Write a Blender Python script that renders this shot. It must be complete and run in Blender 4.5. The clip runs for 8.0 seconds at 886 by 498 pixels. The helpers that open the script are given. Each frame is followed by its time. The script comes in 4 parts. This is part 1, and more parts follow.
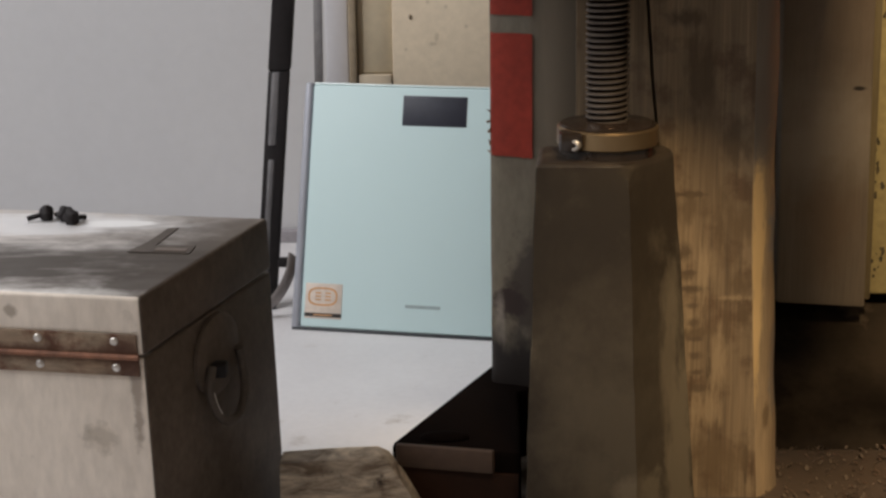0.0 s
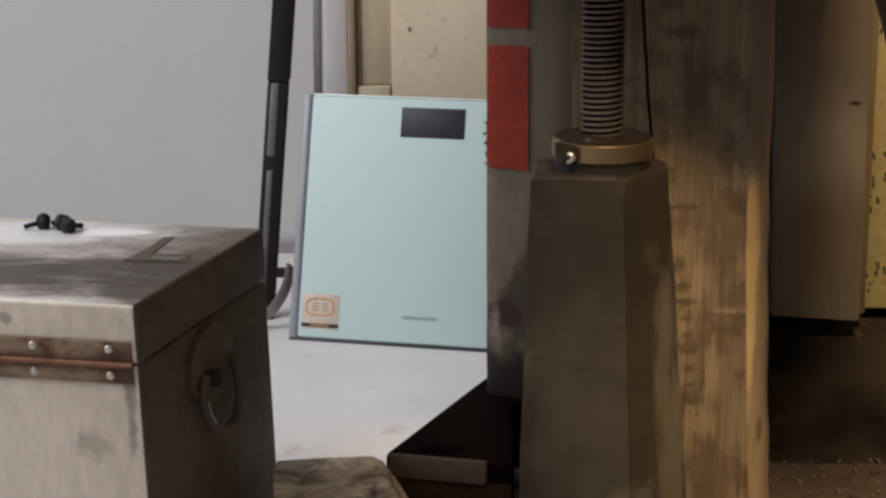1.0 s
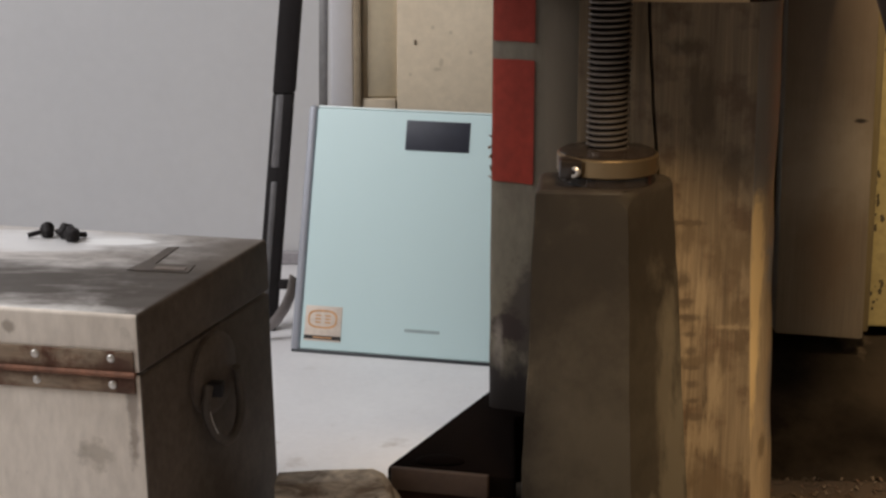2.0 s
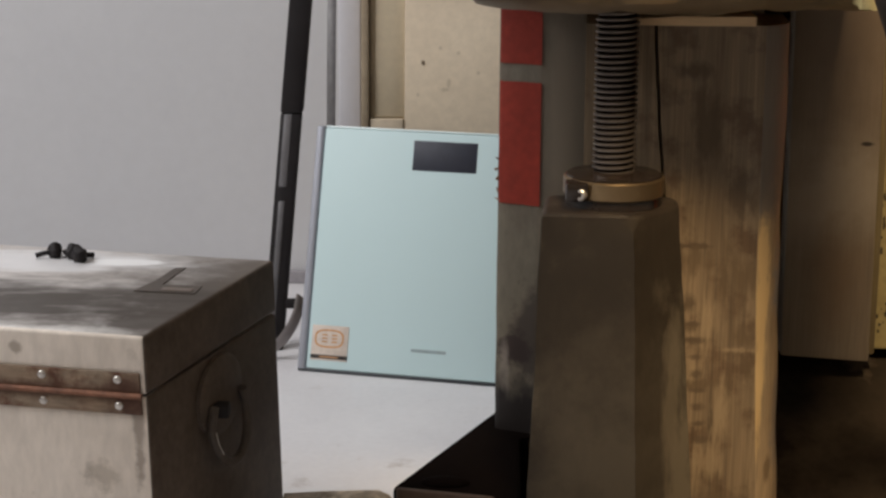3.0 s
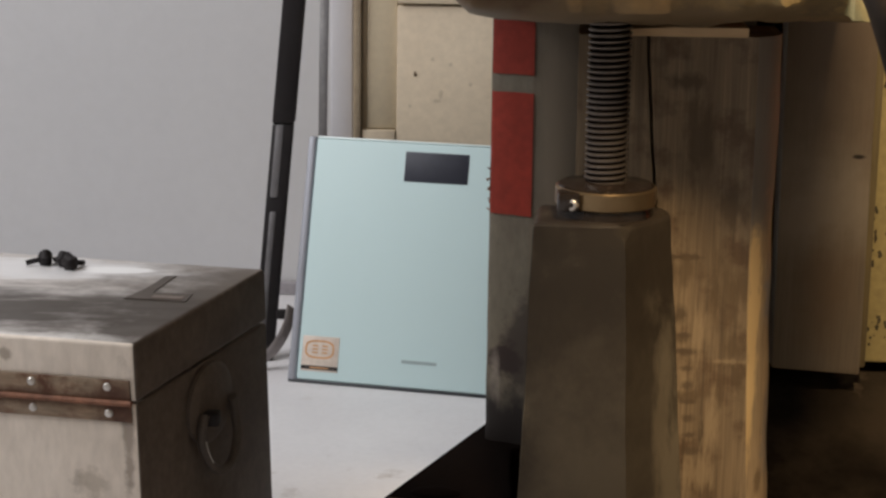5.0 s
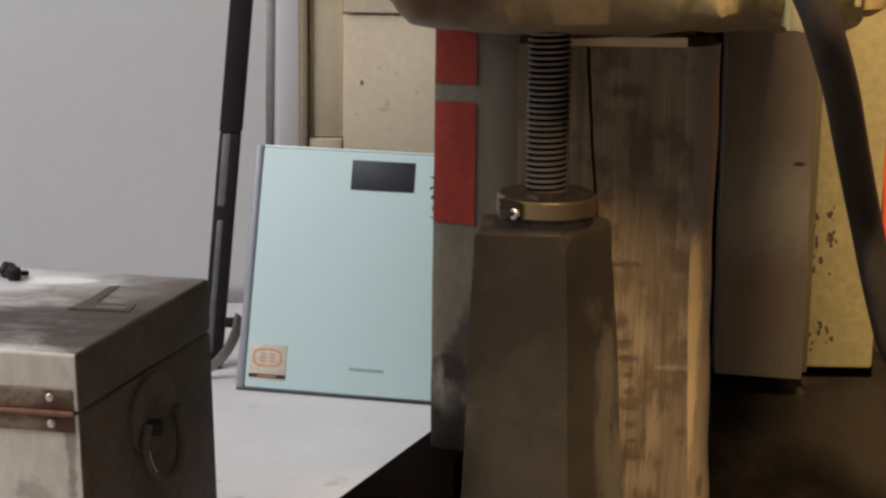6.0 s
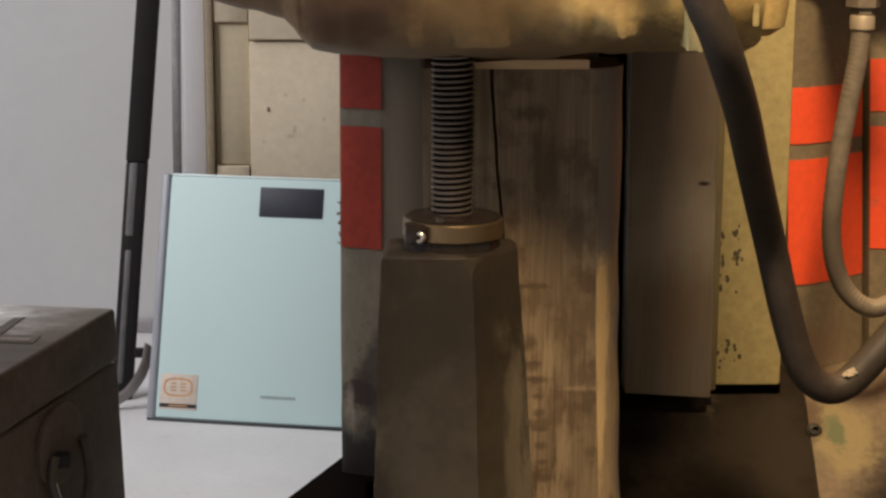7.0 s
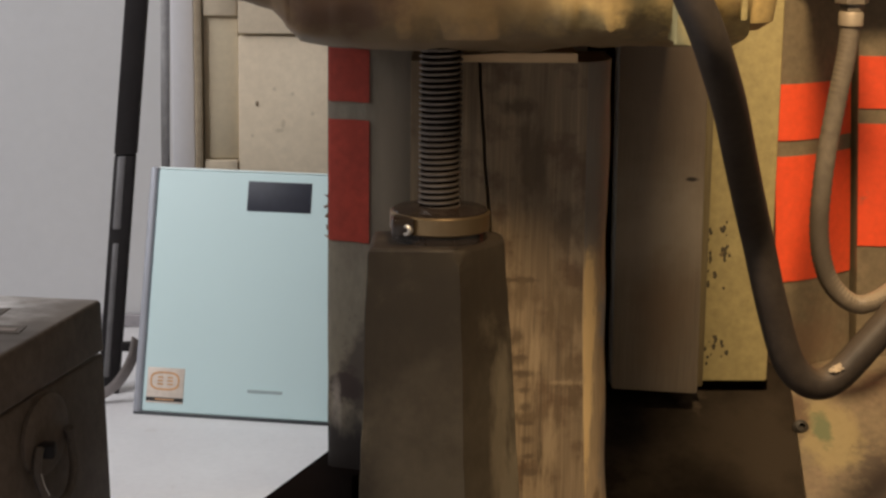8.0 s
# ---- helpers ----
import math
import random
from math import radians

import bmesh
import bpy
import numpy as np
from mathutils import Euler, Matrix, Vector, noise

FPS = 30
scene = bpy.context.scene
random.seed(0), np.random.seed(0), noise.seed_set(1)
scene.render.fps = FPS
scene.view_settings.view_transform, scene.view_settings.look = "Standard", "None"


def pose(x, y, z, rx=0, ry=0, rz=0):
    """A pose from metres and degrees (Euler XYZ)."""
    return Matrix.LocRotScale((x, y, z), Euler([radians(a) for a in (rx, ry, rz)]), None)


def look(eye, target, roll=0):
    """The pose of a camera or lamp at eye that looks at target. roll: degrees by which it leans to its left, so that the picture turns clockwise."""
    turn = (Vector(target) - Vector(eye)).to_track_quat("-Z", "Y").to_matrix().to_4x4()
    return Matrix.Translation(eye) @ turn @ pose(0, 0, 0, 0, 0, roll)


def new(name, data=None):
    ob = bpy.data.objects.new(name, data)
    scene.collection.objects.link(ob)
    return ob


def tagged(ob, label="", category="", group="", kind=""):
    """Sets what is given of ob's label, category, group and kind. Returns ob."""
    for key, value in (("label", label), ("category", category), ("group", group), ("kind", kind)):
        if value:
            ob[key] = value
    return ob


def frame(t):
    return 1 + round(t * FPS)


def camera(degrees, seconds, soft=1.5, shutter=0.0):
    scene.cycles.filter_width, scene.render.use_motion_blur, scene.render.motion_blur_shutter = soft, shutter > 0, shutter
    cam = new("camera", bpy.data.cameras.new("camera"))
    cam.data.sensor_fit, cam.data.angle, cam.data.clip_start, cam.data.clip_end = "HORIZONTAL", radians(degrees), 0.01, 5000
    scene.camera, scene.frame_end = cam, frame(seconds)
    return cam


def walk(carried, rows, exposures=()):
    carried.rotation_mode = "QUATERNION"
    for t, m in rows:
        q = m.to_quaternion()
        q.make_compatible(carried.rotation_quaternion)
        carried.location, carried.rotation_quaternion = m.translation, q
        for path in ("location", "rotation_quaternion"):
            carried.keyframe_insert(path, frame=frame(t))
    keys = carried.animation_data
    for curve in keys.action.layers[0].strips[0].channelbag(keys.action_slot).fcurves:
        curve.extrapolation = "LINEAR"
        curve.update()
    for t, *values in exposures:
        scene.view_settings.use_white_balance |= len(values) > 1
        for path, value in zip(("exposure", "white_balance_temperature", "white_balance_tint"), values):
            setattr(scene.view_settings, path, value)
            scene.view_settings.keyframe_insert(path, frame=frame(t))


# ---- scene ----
cam = camera(26.0, 8.0, soft=2.6)
PATH = [
    (0, (0.061, -0.002, 0.677), (0.007, 1.93, 0.16), -0.8),
    (0.5, (0.063, -0.003, 0.676), (0.003, 1.929, 0.161), -0.9),
    (1, (0.069, -0.008, 0.677), (0.011, 1.927, 0.173), -0.4),
    (1.5, (0.067, -0.006, 0.673), (0.011, 1.93, 0.177), 0.1),
    (3, (0.069, -0.009, 0.682), (0.0, 1.933, 0.208), 0.4),
    (3.5, (0.068, -0.009, 0.679), (0.002, 1.935, 0.212), 0.8),
    (4, (0.068, -0.008, 0.677), (0.006, 1.937, 0.215), 0.8),
    (5.5, (0.069, -0.009, 0.676), (0.014, 1.938, 0.219), 0.8),
    (6, (0.082, -0.018, 0.682), (0.066, 1.93, 0.23), 0.8),
    (6.5, (0.098, -0.018, 0.687), (0.155, 1.934, 0.254), 0.5),
    (7, (0.091, -0.019, 0.68), (0.161, 1.934, 0.256), 0.3),
    (7.5, (0.094, -0.02, 0.675), (0.173, 1.933, 0.251), 0.4),
    (8, (0.094, -0.019, 0.673), (0.174, 1.934, 0.25), 0.7),
]
walk(cam, [(t, look(e, g, r)) for t, e, g, r in PATH])

# ---- world, lamps, exposure ----
world = bpy.data.worlds.new("sky")
world.use_nodes = True
scene.world = world
wn = world.node_tree.nodes
sky = wn.new("ShaderNodeTexSky")
sky.sky_type, sky.sun_disc = "NISHITA", False
sky.sun_elevation, sky.sun_rotation = radians(40), radians(-90)
wn["Background"].inputs["Strength"].default_value = 0.1
world.node_tree.links.new(sky.outputs[0], wn["Background"].inputs["Color"])


def area_lamp(name, eye, target, sx, sy, watts, colour, spread=180):
    d = bpy.data.lights.new(name, "AREA")
    d.shape, d.size, d.size_y, d.energy, d.color, d.spread = "RECTANGLE", sx, sy, watts, colour, radians(spread)
    ob = new(name, d)
    ob.matrix_world = look(eye, target)
    return ob


# daylight in the opening of the side window, and the tungsten work lamp on the other side
area_lamp("window_light", (-1.66, 1.20, 1.90), (0, 1.20, 1.50), 1.9, 1.2, 58, (0.985, 0.975, 0.985))
lamp_data = bpy.data.lights.new("work_lamp_bulb", "SPOT")
lamp_data.energy, lamp_data.color, lamp_data.shadow_soft_size = 160, (1.0, 0.73, 0.44), 0.15
lamp_data.spot_size, lamp_data.spot_blend = radians(40), 0.8
bulb = new("work_lamp_bulb", lamp_data)
bulb.matrix_world = look((0.385, 0.85, 1.60), (0.49, 1.80, 0.26))


# ---- materials ----
def mat(name, c1, c2=None, rough=0.6, metal=0.0, scale=8.0, stretch=(1, 1, 1), bump=0.15, fine=120.0,
        stain=None, stain_scale=5.0, stain_at=0.58, stain_soft=0.12, rough2=None, coat=0.0, contrast=0.25, bump_distance=0.002, grime=0.12):
    m = bpy.data.materials.new(name)
    m.use_nodes = True
    nt = m.node_tree
    N, L = nt.nodes, nt.links
    b = N["Principled BSDF"]
    co = N.new("ShaderNodeTexCoord")
    mp = N.new("ShaderNodeMapping")
    mp.inputs["Scale"].default_value = stretch
    L.new(co.outputs["Object"], mp.inputs["Vector"])
    n1 = N.new("ShaderNodeTexNoise")
    n1.inputs["Scale"].default_value, n1.inputs["Detail"].default_value, n1.inputs["Roughness"].default_value = scale, 8, 0.62
    L.new(mp.outputs[0], n1.inputs["Vector"])
    ramp = N.new("ShaderNodeMapRange")
    ramp.inputs["From Min"].default_value, ramp.inputs["From Max"].default_value = 0.5 - contrast, 0.5 + contrast
    L.new(n1.outputs[0], ramp.inputs["Value"])
    mix = N.new("ShaderNodeMix")
    mix.data_type = "RGBA"
    mix.inputs["A"].default_value = (*c1, 1)
    mix.inputs["B"].default_value = (*(c2 or [c * 0.75 for c in c1]), 1)
    L.new(ramp.outputs[0], mix.inputs["Factor"])
    out = mix.outputs["Result"]
    if stain:
        n2 = N.new("ShaderNodeTexNoise")
        n2.inputs["Scale"].default_value, n2.inputs["Detail"].default_value, n2.inputs["Roughness"].default_value = stain_scale, 6, 0.65
        L.new(co.outputs["Object"], n2.inputs["Vector"])
        r2 = N.new("ShaderNodeMapRange")
        r2.inputs["From Min"].default_value, r2.inputs["From Max"].default_value = stain_at, stain_at + stain_soft
        L.new(n2.outputs[0], r2.inputs["Value"])
        m2 = N.new("ShaderNodeMix")
        m2.data_type = "RGBA"
        L.new(r2.outputs[0], m2.inputs["Factor"])
        L.new(out, m2.inputs["A"])
        m2.inputs["B"].default_value = (*stain, 1)
        out = m2.outputs["Result"]
    n3 = N.new("ShaderNodeTexNoise")
    n3.inputs["Scale"].default_value, n3.inputs["Detail"].default_value, n3.inputs["Roughness"].default_value = fine, 5, 0.6
    L.new(mp.outputs[0], n3.inputs["Vector"])
    gr = N.new("ShaderNodeMapRange")
    gr.inputs["From Min"].default_value, gr.inputs["From Max"].default_value = 0.3, 0.7
    gr.inputs["To Min"].default_value, gr.inputs["To Max"].default_value = 1 - grime, 1 + grime
    L.new(n3.outputs[0], gr.inputs["Value"])
    gm = N.new("ShaderNodeVectorMath")
    gm.operation = "MULTIPLY"
    L.new(out, gm.inputs[0])
    L.new(gr.outputs[0], gm.inputs[1])
    out = gm.outputs["Vector"]
    L.new(out, b.inputs["Base Color"])
    rr = N.new("ShaderNodeMapRange")
    rr.inputs["To Min"].default_value, rr.inputs["To Max"].default_value = rough, rough2 if rough2 is not None else min(1, rough + 0.15)
    L.new(n1.outputs[0], rr.inputs["Value"])
    L.new(rr.outputs[0], b.inputs["Roughness"])
    b.inputs["Metallic"].default_value = metal
    b.inputs["Coat Weight"].default_value = coat
    b.inputs["Coat Roughness"].default_value = 0.08
    if bump:
        add = N.new("ShaderNodeMath")
        add.operation = "MULTIPLY_ADD"
        L.new(n3.outputs[0], add.inputs[0])
        add.inputs[1].default_value = 0.5
        L.new(n1.outputs[0], add.inputs[2])
        bp = N.new("ShaderNodeBump")
        bp.inputs["Strength"].default_value, bp.inputs["Distance"].default_value = bump, bump_distance
        L.new(add.outputs[0], bp.inputs["Height"])
        L.new(bp.outputs[0], b.inputs["Normal"])
    return m


def coloured(m, factor, colour):
    """Lay one more colour over a material's base colour, where factor is 1."""
    nt, b = m.node_tree, m.node_tree.nodes["Principled BSDF"]
    under = b.inputs["Base Color"].links[0].from_socket
    mx = nt.nodes.new("ShaderNodeMix")
    mx.data_type = "RGBA"
    mx.inputs["B"].default_value = (*colour, 1)
    nt.links.new(factor, mx.inputs["Factor"])
    nt.links.new(under, mx.inputs["A"])
    nt.links.new(mx.outputs["Result"], b.inputs["Base Color"])


def splash(m, at, size, colour, base=(0, 0, 0), soft=0.3, ragged=0.6, scale=40.0, k=1.0, stretch=(1, 1, 1)):
    """A stain, or a patch of painted light, with a ragged outline: centre and half sizes in metres, base: where the
    thing stands.
    """
    N, L = m.node_tree.nodes, m.node_tree.links
    co = N.new("ShaderNodeTexCoord")
    sub = N.new("ShaderNodeVectorMath")
    sub.operation = "SUBTRACT"
    sub.inputs[1].default_value = [a - b for a, b in zip(at, base)]
    L.new(co.outputs["Object"], sub.inputs[0])
    div = N.new("ShaderNodeVectorMath")
    div.operation = "DIVIDE"
    div.inputs[1].default_value = size
    L.new(sub.outputs["Vector"], div.inputs[0])
    ln = N.new("ShaderNodeVectorMath")
    ln.operation = "LENGTH"
    L.new(div.outputs["Vector"], ln.inputs[0])
    mp = N.new("ShaderNodeMapping")
    mp.inputs["Scale"].default_value = stretch
    L.new(co.outputs["Object"], mp.inputs["Vector"])
    nz = N.new("ShaderNodeTexNoise")
    nz.inputs["Scale"].default_value, nz.inputs["Detail"].default_value, nz.inputs["Roughness"].default_value = scale, 6, 0.65
    L.new(mp.outputs[0], nz.inputs["Vector"])
    ad = N.new("ShaderNodeMath")
    ad.operation, ad.inputs[1].default_value = "MULTIPLY_ADD", ragged * 4
    L.new(nz.outputs[0], ad.inputs[0])
    L.new(ln.outputs["Value"], ad.inputs[2])
    mr = N.new("ShaderNodeMapRange")
    mr.inputs["From Min"].default_value, mr.inputs["From Max"].default_value = 1 + ragged * 2 - soft, 1 + ragged * 2 + soft
    mr.inputs["To Min"].default_value, mr.inputs["To Max"].default_value = k, 0
    L.new(ad.outputs[0], mr.inputs["Value"])
    coloured(m, mr.outputs[0], colour)


def dusty(m, colour, low=0.45, high=0.95, k=0.8, scale=25.0):
    """Dust that has settled on what faces up, in uneven patches, with the light from above painted in."""
    N, L = m.node_tree.nodes, m.node_tree.links
    ge = N.new("ShaderNodeNewGeometry")
    sp = N.new("ShaderNodeSeparateXYZ")
    L.new(ge.outputs["True Normal"], sp.inputs[0])
    co = N.new("ShaderNodeTexCoord")
    nz = N.new("ShaderNodeTexNoise")
    nz.inputs["Scale"].default_value, nz.inputs["Detail"].default_value = scale, 5
    L.new(co.outputs["Object"], nz.inputs["Vector"])
    ad = N.new("ShaderNodeMath")
    ad.operation, ad.inputs[1].default_value = "MULTIPLY_ADD", 0.5
    L.new(nz.outputs[0], ad.inputs[0])
    L.new(sp.outputs["Z"], ad.inputs[2])
    mr = N.new("ShaderNodeMapRange")
    mr.inputs["From Min"].default_value, mr.inputs["From Max"].default_value = low + 0.25, high + 0.25
    mr.inputs["To Max"].default_value = k
    L.new(ad.outputs[0], mr.inputs["Value"])
    coloured(m, mr.outputs[0], colour)


FAR = 1000.0  # a stain or light patch that runs right through along this axis
M_WALL = mat("painted_wall", (0.62, 0.62, 0.63), (0.57, 0.57, 0.585), 0.75, scale=3, bump=0.08, fine=60, grime=0.015)
M_SKIRT = mat("grey_skirting", (0.36, 0.34, 0.36), None, 0.6, scale=6)
# unseen south and east walls and ceiling: tones set to bounce warm fill
M_BOUNCE = mat("warm_bounce_wall", (0.56, 0.47, 0.36), (0.48, 0.40, 0.30), 0.85, scale=3)
M_CEIL = mat("ceiling_plaster", (0.70, 0.67, 0.62), None, 0.9, scale=3)
M_CUPB = mat("cream_board", (0.70, 0.59, 0.44), (0.64, 0.53, 0.39), 0.6, scale=6, bump=0.1, stain=(0.34, 0.24, 0.14), stain_scale=22, stain_at=0.69, stain_soft=0.08, grime=0.06)
CUPBOARD_AT = (0.2, 2.4, 0)
for x_, z_, sx_, sz_ in ((-0.0075, 0.325, 0.0025, 0.005), (0.004, 0.362, 0.002, 0.0022), (-0.018, 0.368, 0.0018, 0.0022), (0.028, 0.338, 0.0022, 0.0022), (-0.012, 0.317, 0.005, 0.0022), (-0.045, 0.31, 0.0018, 0.002)):
    splash(M_CUPB, (x_, 2.3, z_), (sx_, FAR, sz_), (0.26, 0.20, 0.13), CUPBOARD_AT, 0.4, 0.5, 200, 0.35)
M_CUPB2 = mat("ochre_board", (0.70, 0.60, 0.43), (0.64, 0.53, 0.37), 0.6, scale=7, bump=0.1, grime=0.05)
M_BROWN = mat("brown_edging", (0.30, 0.23, 0.16), (0.22, 0.16, 0.11), 0.6, scale=10)
M_EDGE = mat("tan_edging", (0.40, 0.32, 0.22), (0.32, 0.25, 0.17), 0.6, scale=10)
M_WHITE = mat("white_plastic", (0.72, 0.71, 0.74), None, 0.4, scale=5, contrast=0.6, grime=0.02)
M_GREYPIPE = mat("grey_pipe", (0.33, 0.32, 0.32), None, 0.5, scale=9)
M_BLACK = mat("black_enamel", (0.012, 0.010, 0.011), (0.022, 0.019, 0.019), 0.55, scale=12)
M_WORN = mat("worn_grey_steel", (0.20, 0.195, 0.20), (0.05, 0.045, 0.048), 0.5, metal=0.2, scale=18, stretch=(1, 1, 0.4))
M_GLASS = mat("pale_backed_glass", (0.55, 0.70, 0.71), (0.53, 0.68, 0.69), 0.5, scale=3, bump=0, rough2=0.6, grime=0)
M_RIM = mat("ground_glass_edge", (0.78, 0.90, 0.90), None, 0.15, scale=3, bump=0, contrast=0.6, grime=0)
M_ALU = mat("aluminium_strip", (0.36, 0.37, 0.41), (0.30, 0.31, 0.35), 0.5, metal=0.35, scale=20, stretch=(1, 1, 0.1), bump=0.05)
M_DARKPL = mat("dark_plastic", (0.03, 0.035, 0.04), None, 0.4)
M_LCD = mat("lcd_window", (0.017, 0.019, 0.032), (0.022, 0.025, 0.040), 0.5, bump=0, rough2=0.6)
M_STICK = mat("peach_sticker", (0.66, 0.56, 0.48), (0.60, 0.52, 0.45), 0.5, scale=60, bump=0)
M_STICKO = mat("orange_print", (0.66, 0.36, 0.17), None, 0.5, bump=0)
M_STICKK = mat("black_print", (0.02, 0.015, 0.012), None, 0.5, bump=0)
M_PRINT = mat("grey_print", (0.36, 0.45, 0.46), None, 0.5, bump=0)
M_BOX = mat("brushed_steel_sheet", (0.74, 0.665, 0.585), (0.56, 0.49, 0.42), 0.42, metal=0.15, scale=9, stretch=(1, 1, 0.35), bump=0.12,
            stain=(0.30, 0.26, 0.22), stain_scale=14, stain_at=0.60, stain_soft=0.15, grime=0.1)
M_LID = mat("smeared_lid_with_reflections", (0.80, 0.77, 0.75), (0.50, 0.46, 0.43), 0.32, metal=0.5, scale=6, stretch=(0.5, 2.2, 1), bump=0.06, rough2=0.65, contrast=0.2, grime=0.12)
BOX_AT = (-0.208, 1.385, 0)
splash(M_BOX, (-0.312, 1.40, 0.2545), (0.0045, FAR, 0.0050), (0.32, 0.27, 0.22), BOX_AT, 0.3, 0.5, 90, 0.8)
splash(M_BOX, (-0.246, 1.40, 0.155), (0.010, FAR, 0.010), (0.36, 0.31, 0.25), BOX_AT, 0.4, 0.8, 90, 0.6)
splash(M_BOX, (-0.214, 1.40, 0.195), (0.004, FAR, 0.040), (0.22, 0.175, 0.14), BOX_AT, 0.4, 0.9, 60, 0.7)
# dark grime bands, with the dim part of the reflection painted in
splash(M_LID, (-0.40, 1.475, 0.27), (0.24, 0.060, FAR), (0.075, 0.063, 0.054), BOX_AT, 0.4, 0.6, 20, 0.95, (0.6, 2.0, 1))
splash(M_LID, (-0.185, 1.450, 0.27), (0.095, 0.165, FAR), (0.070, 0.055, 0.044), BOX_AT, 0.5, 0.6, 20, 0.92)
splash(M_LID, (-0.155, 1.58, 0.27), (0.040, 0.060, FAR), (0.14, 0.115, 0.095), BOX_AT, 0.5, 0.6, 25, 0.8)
# pale patches: wall and window reflections painted on the lid
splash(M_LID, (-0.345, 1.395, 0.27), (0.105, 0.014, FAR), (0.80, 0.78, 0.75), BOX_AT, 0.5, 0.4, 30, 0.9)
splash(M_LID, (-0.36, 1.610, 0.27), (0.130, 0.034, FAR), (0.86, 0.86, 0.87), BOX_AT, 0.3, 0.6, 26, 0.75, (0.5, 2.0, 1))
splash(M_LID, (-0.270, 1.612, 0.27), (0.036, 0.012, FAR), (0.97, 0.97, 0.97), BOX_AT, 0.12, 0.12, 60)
# the side turned from the window: its shade is in this colour, with grime
M_SIDE = mat("grimy_shaded_side", (0.122, 0.094, 0.074), (0.066, 0.050, 0.039), 0.5, metal=0.0, scale=11, bump=0.12, contrast=0.2, stain=(0.05, 0.037, 0.029), stain_scale=9, stain_at=0.55, stain_soft=0.15, grime=0.2)
M_RUST = mat("rusty_hinge", (0.30, 0.235, 0.17), (0.20, 0.125, 0.075), 0.55, metal=0.25, scale=26, stretch=(0.35, 0.35, 1.5), stain=(0.105, 0.043, 0.022), stain_scale=26, stain_at=0.47, stain_soft=0.12, grime=0.3)
splash(M_RUST, (-0.220, 1.38, 0.222), (0.014, FAR, 0.022), (0.065, 0.026, 0.014), BOX_AT, 0.5, 0.6, 60, 0.85)
splash(M_RUST, (-0.300, 1.38, 0.222), (0.10, FAR, 0.006), (0.085, 0.035, 0.018), BOX_AT, 0.5, 0.6, 60, 0.8)
M_PIN = mat("rusted_pin", (0.27, 0.115, 0.062), (0.10, 0.045, 0.028), 0.6, metal=0.2, scale=40, grime=0.3)
M_MARK = mat("old_adhesive", (0.085, 0.068, 0.056), (0.060, 0.048, 0.040), 0.5, scale=30, bump=0.2, grime=0.3)
M_LATCH = mat("brown_latch_steel", (0.165, 0.130, 0.105), (0.10, 0.075, 0.06), 0.45, metal=0.2, scale=40)
M_RIVET = mat("bright_rivet", (0.65, 0.62, 0.58), None, 0.3, metal=0.8)
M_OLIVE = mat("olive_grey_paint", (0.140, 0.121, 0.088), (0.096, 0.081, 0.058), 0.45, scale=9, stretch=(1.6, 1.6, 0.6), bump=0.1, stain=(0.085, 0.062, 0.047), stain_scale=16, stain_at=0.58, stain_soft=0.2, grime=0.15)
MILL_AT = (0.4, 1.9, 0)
splash(M_OLIVE, (0.093, 1.75, 0.165), (0.020, FAR, 0.045), (0.030, 0.022, 0.017), MILL_AT, 0.25, 0.5, 55, 0.9)
splash(M_OLIVE, (0.075, 1.75, 0.152), (0.015, FAR, 0.016), (0.018, 0.010, 0.008), MILL_AT, 0.2, 0.45, 80)
splash(M_OLIVE, (0.066, 1.75, 0.125), (0.0045, FAR, 0.030), (0.24, 0.21, 0.18), MILL_AT, 0.4, 0.4, 60, 0.7)
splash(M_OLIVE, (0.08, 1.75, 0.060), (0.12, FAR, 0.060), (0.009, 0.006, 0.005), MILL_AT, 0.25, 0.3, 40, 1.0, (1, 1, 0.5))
# right part painted paler to brighten it where it lies in shadow
splash(M_OLIVE, (0.128, 1.75, 0.36), (0.026, FAR, 0.20), (0.23, 0.195, 0.15), MILL_AT, 0.4, 0.4, 30, 0.8, (1, 1, 0.2))
M_RED = mat("red_tape", (0.245, 0.030, 0.018), (0.165, 0.022, 0.014), 0.55, scale=14, bump=0.08, stain=(0.10, 0.022, 0.015), stain_scale=20, stain_at=0.60, stain_soft=0.2, grime=0.14)
M_ORANGE = mat("orange_red_tape", (0.88, 0.098, 0.030), (0.80, 0.085, 0.026), 0.42, scale=9, bump=0.05, stain=(0.42, 0.16, 0.10), stain_scale=18, stain_at=0.66, grime=0.08)
# near black for oil and for shade put into the colour
M_OIL_SHADE = mat("oily_shaded_iron", (0.0028, 0.0017, 0.0014), (0.006, 0.0036, 0.0028), 0.8, scale=10, bump=0.25, rough2=0.9)
M_BROWNLIP = mat("rusty_brown_lip", (0.070, 0.042, 0.028), (0.026, 0.014, 0.009), 0.6, scale=14)
M_JACK = mat("oily_brown_iron", (0.046, 0.037, 0.026), (0.022, 0.017, 0.012), 0.30, metal=0.0, scale=11, stretch=(1, 1, 0.5), bump=0.2, rough2=0.65, contrast=0.16,
             stain=(0.092, 0.077, 0.055), stain_scale=11, stain_at=0.54, stain_soft=0.16, grime=0.16)
JACK_AT = (0.1568, 1.598, 0)
splash(M_JACK, (0.150, 1.55, 0.29), (0.05, FAR, 0.055), (0.030, 0.024, 0.017), JACK_AT, 0.5, 0.5, 22, 0.8)
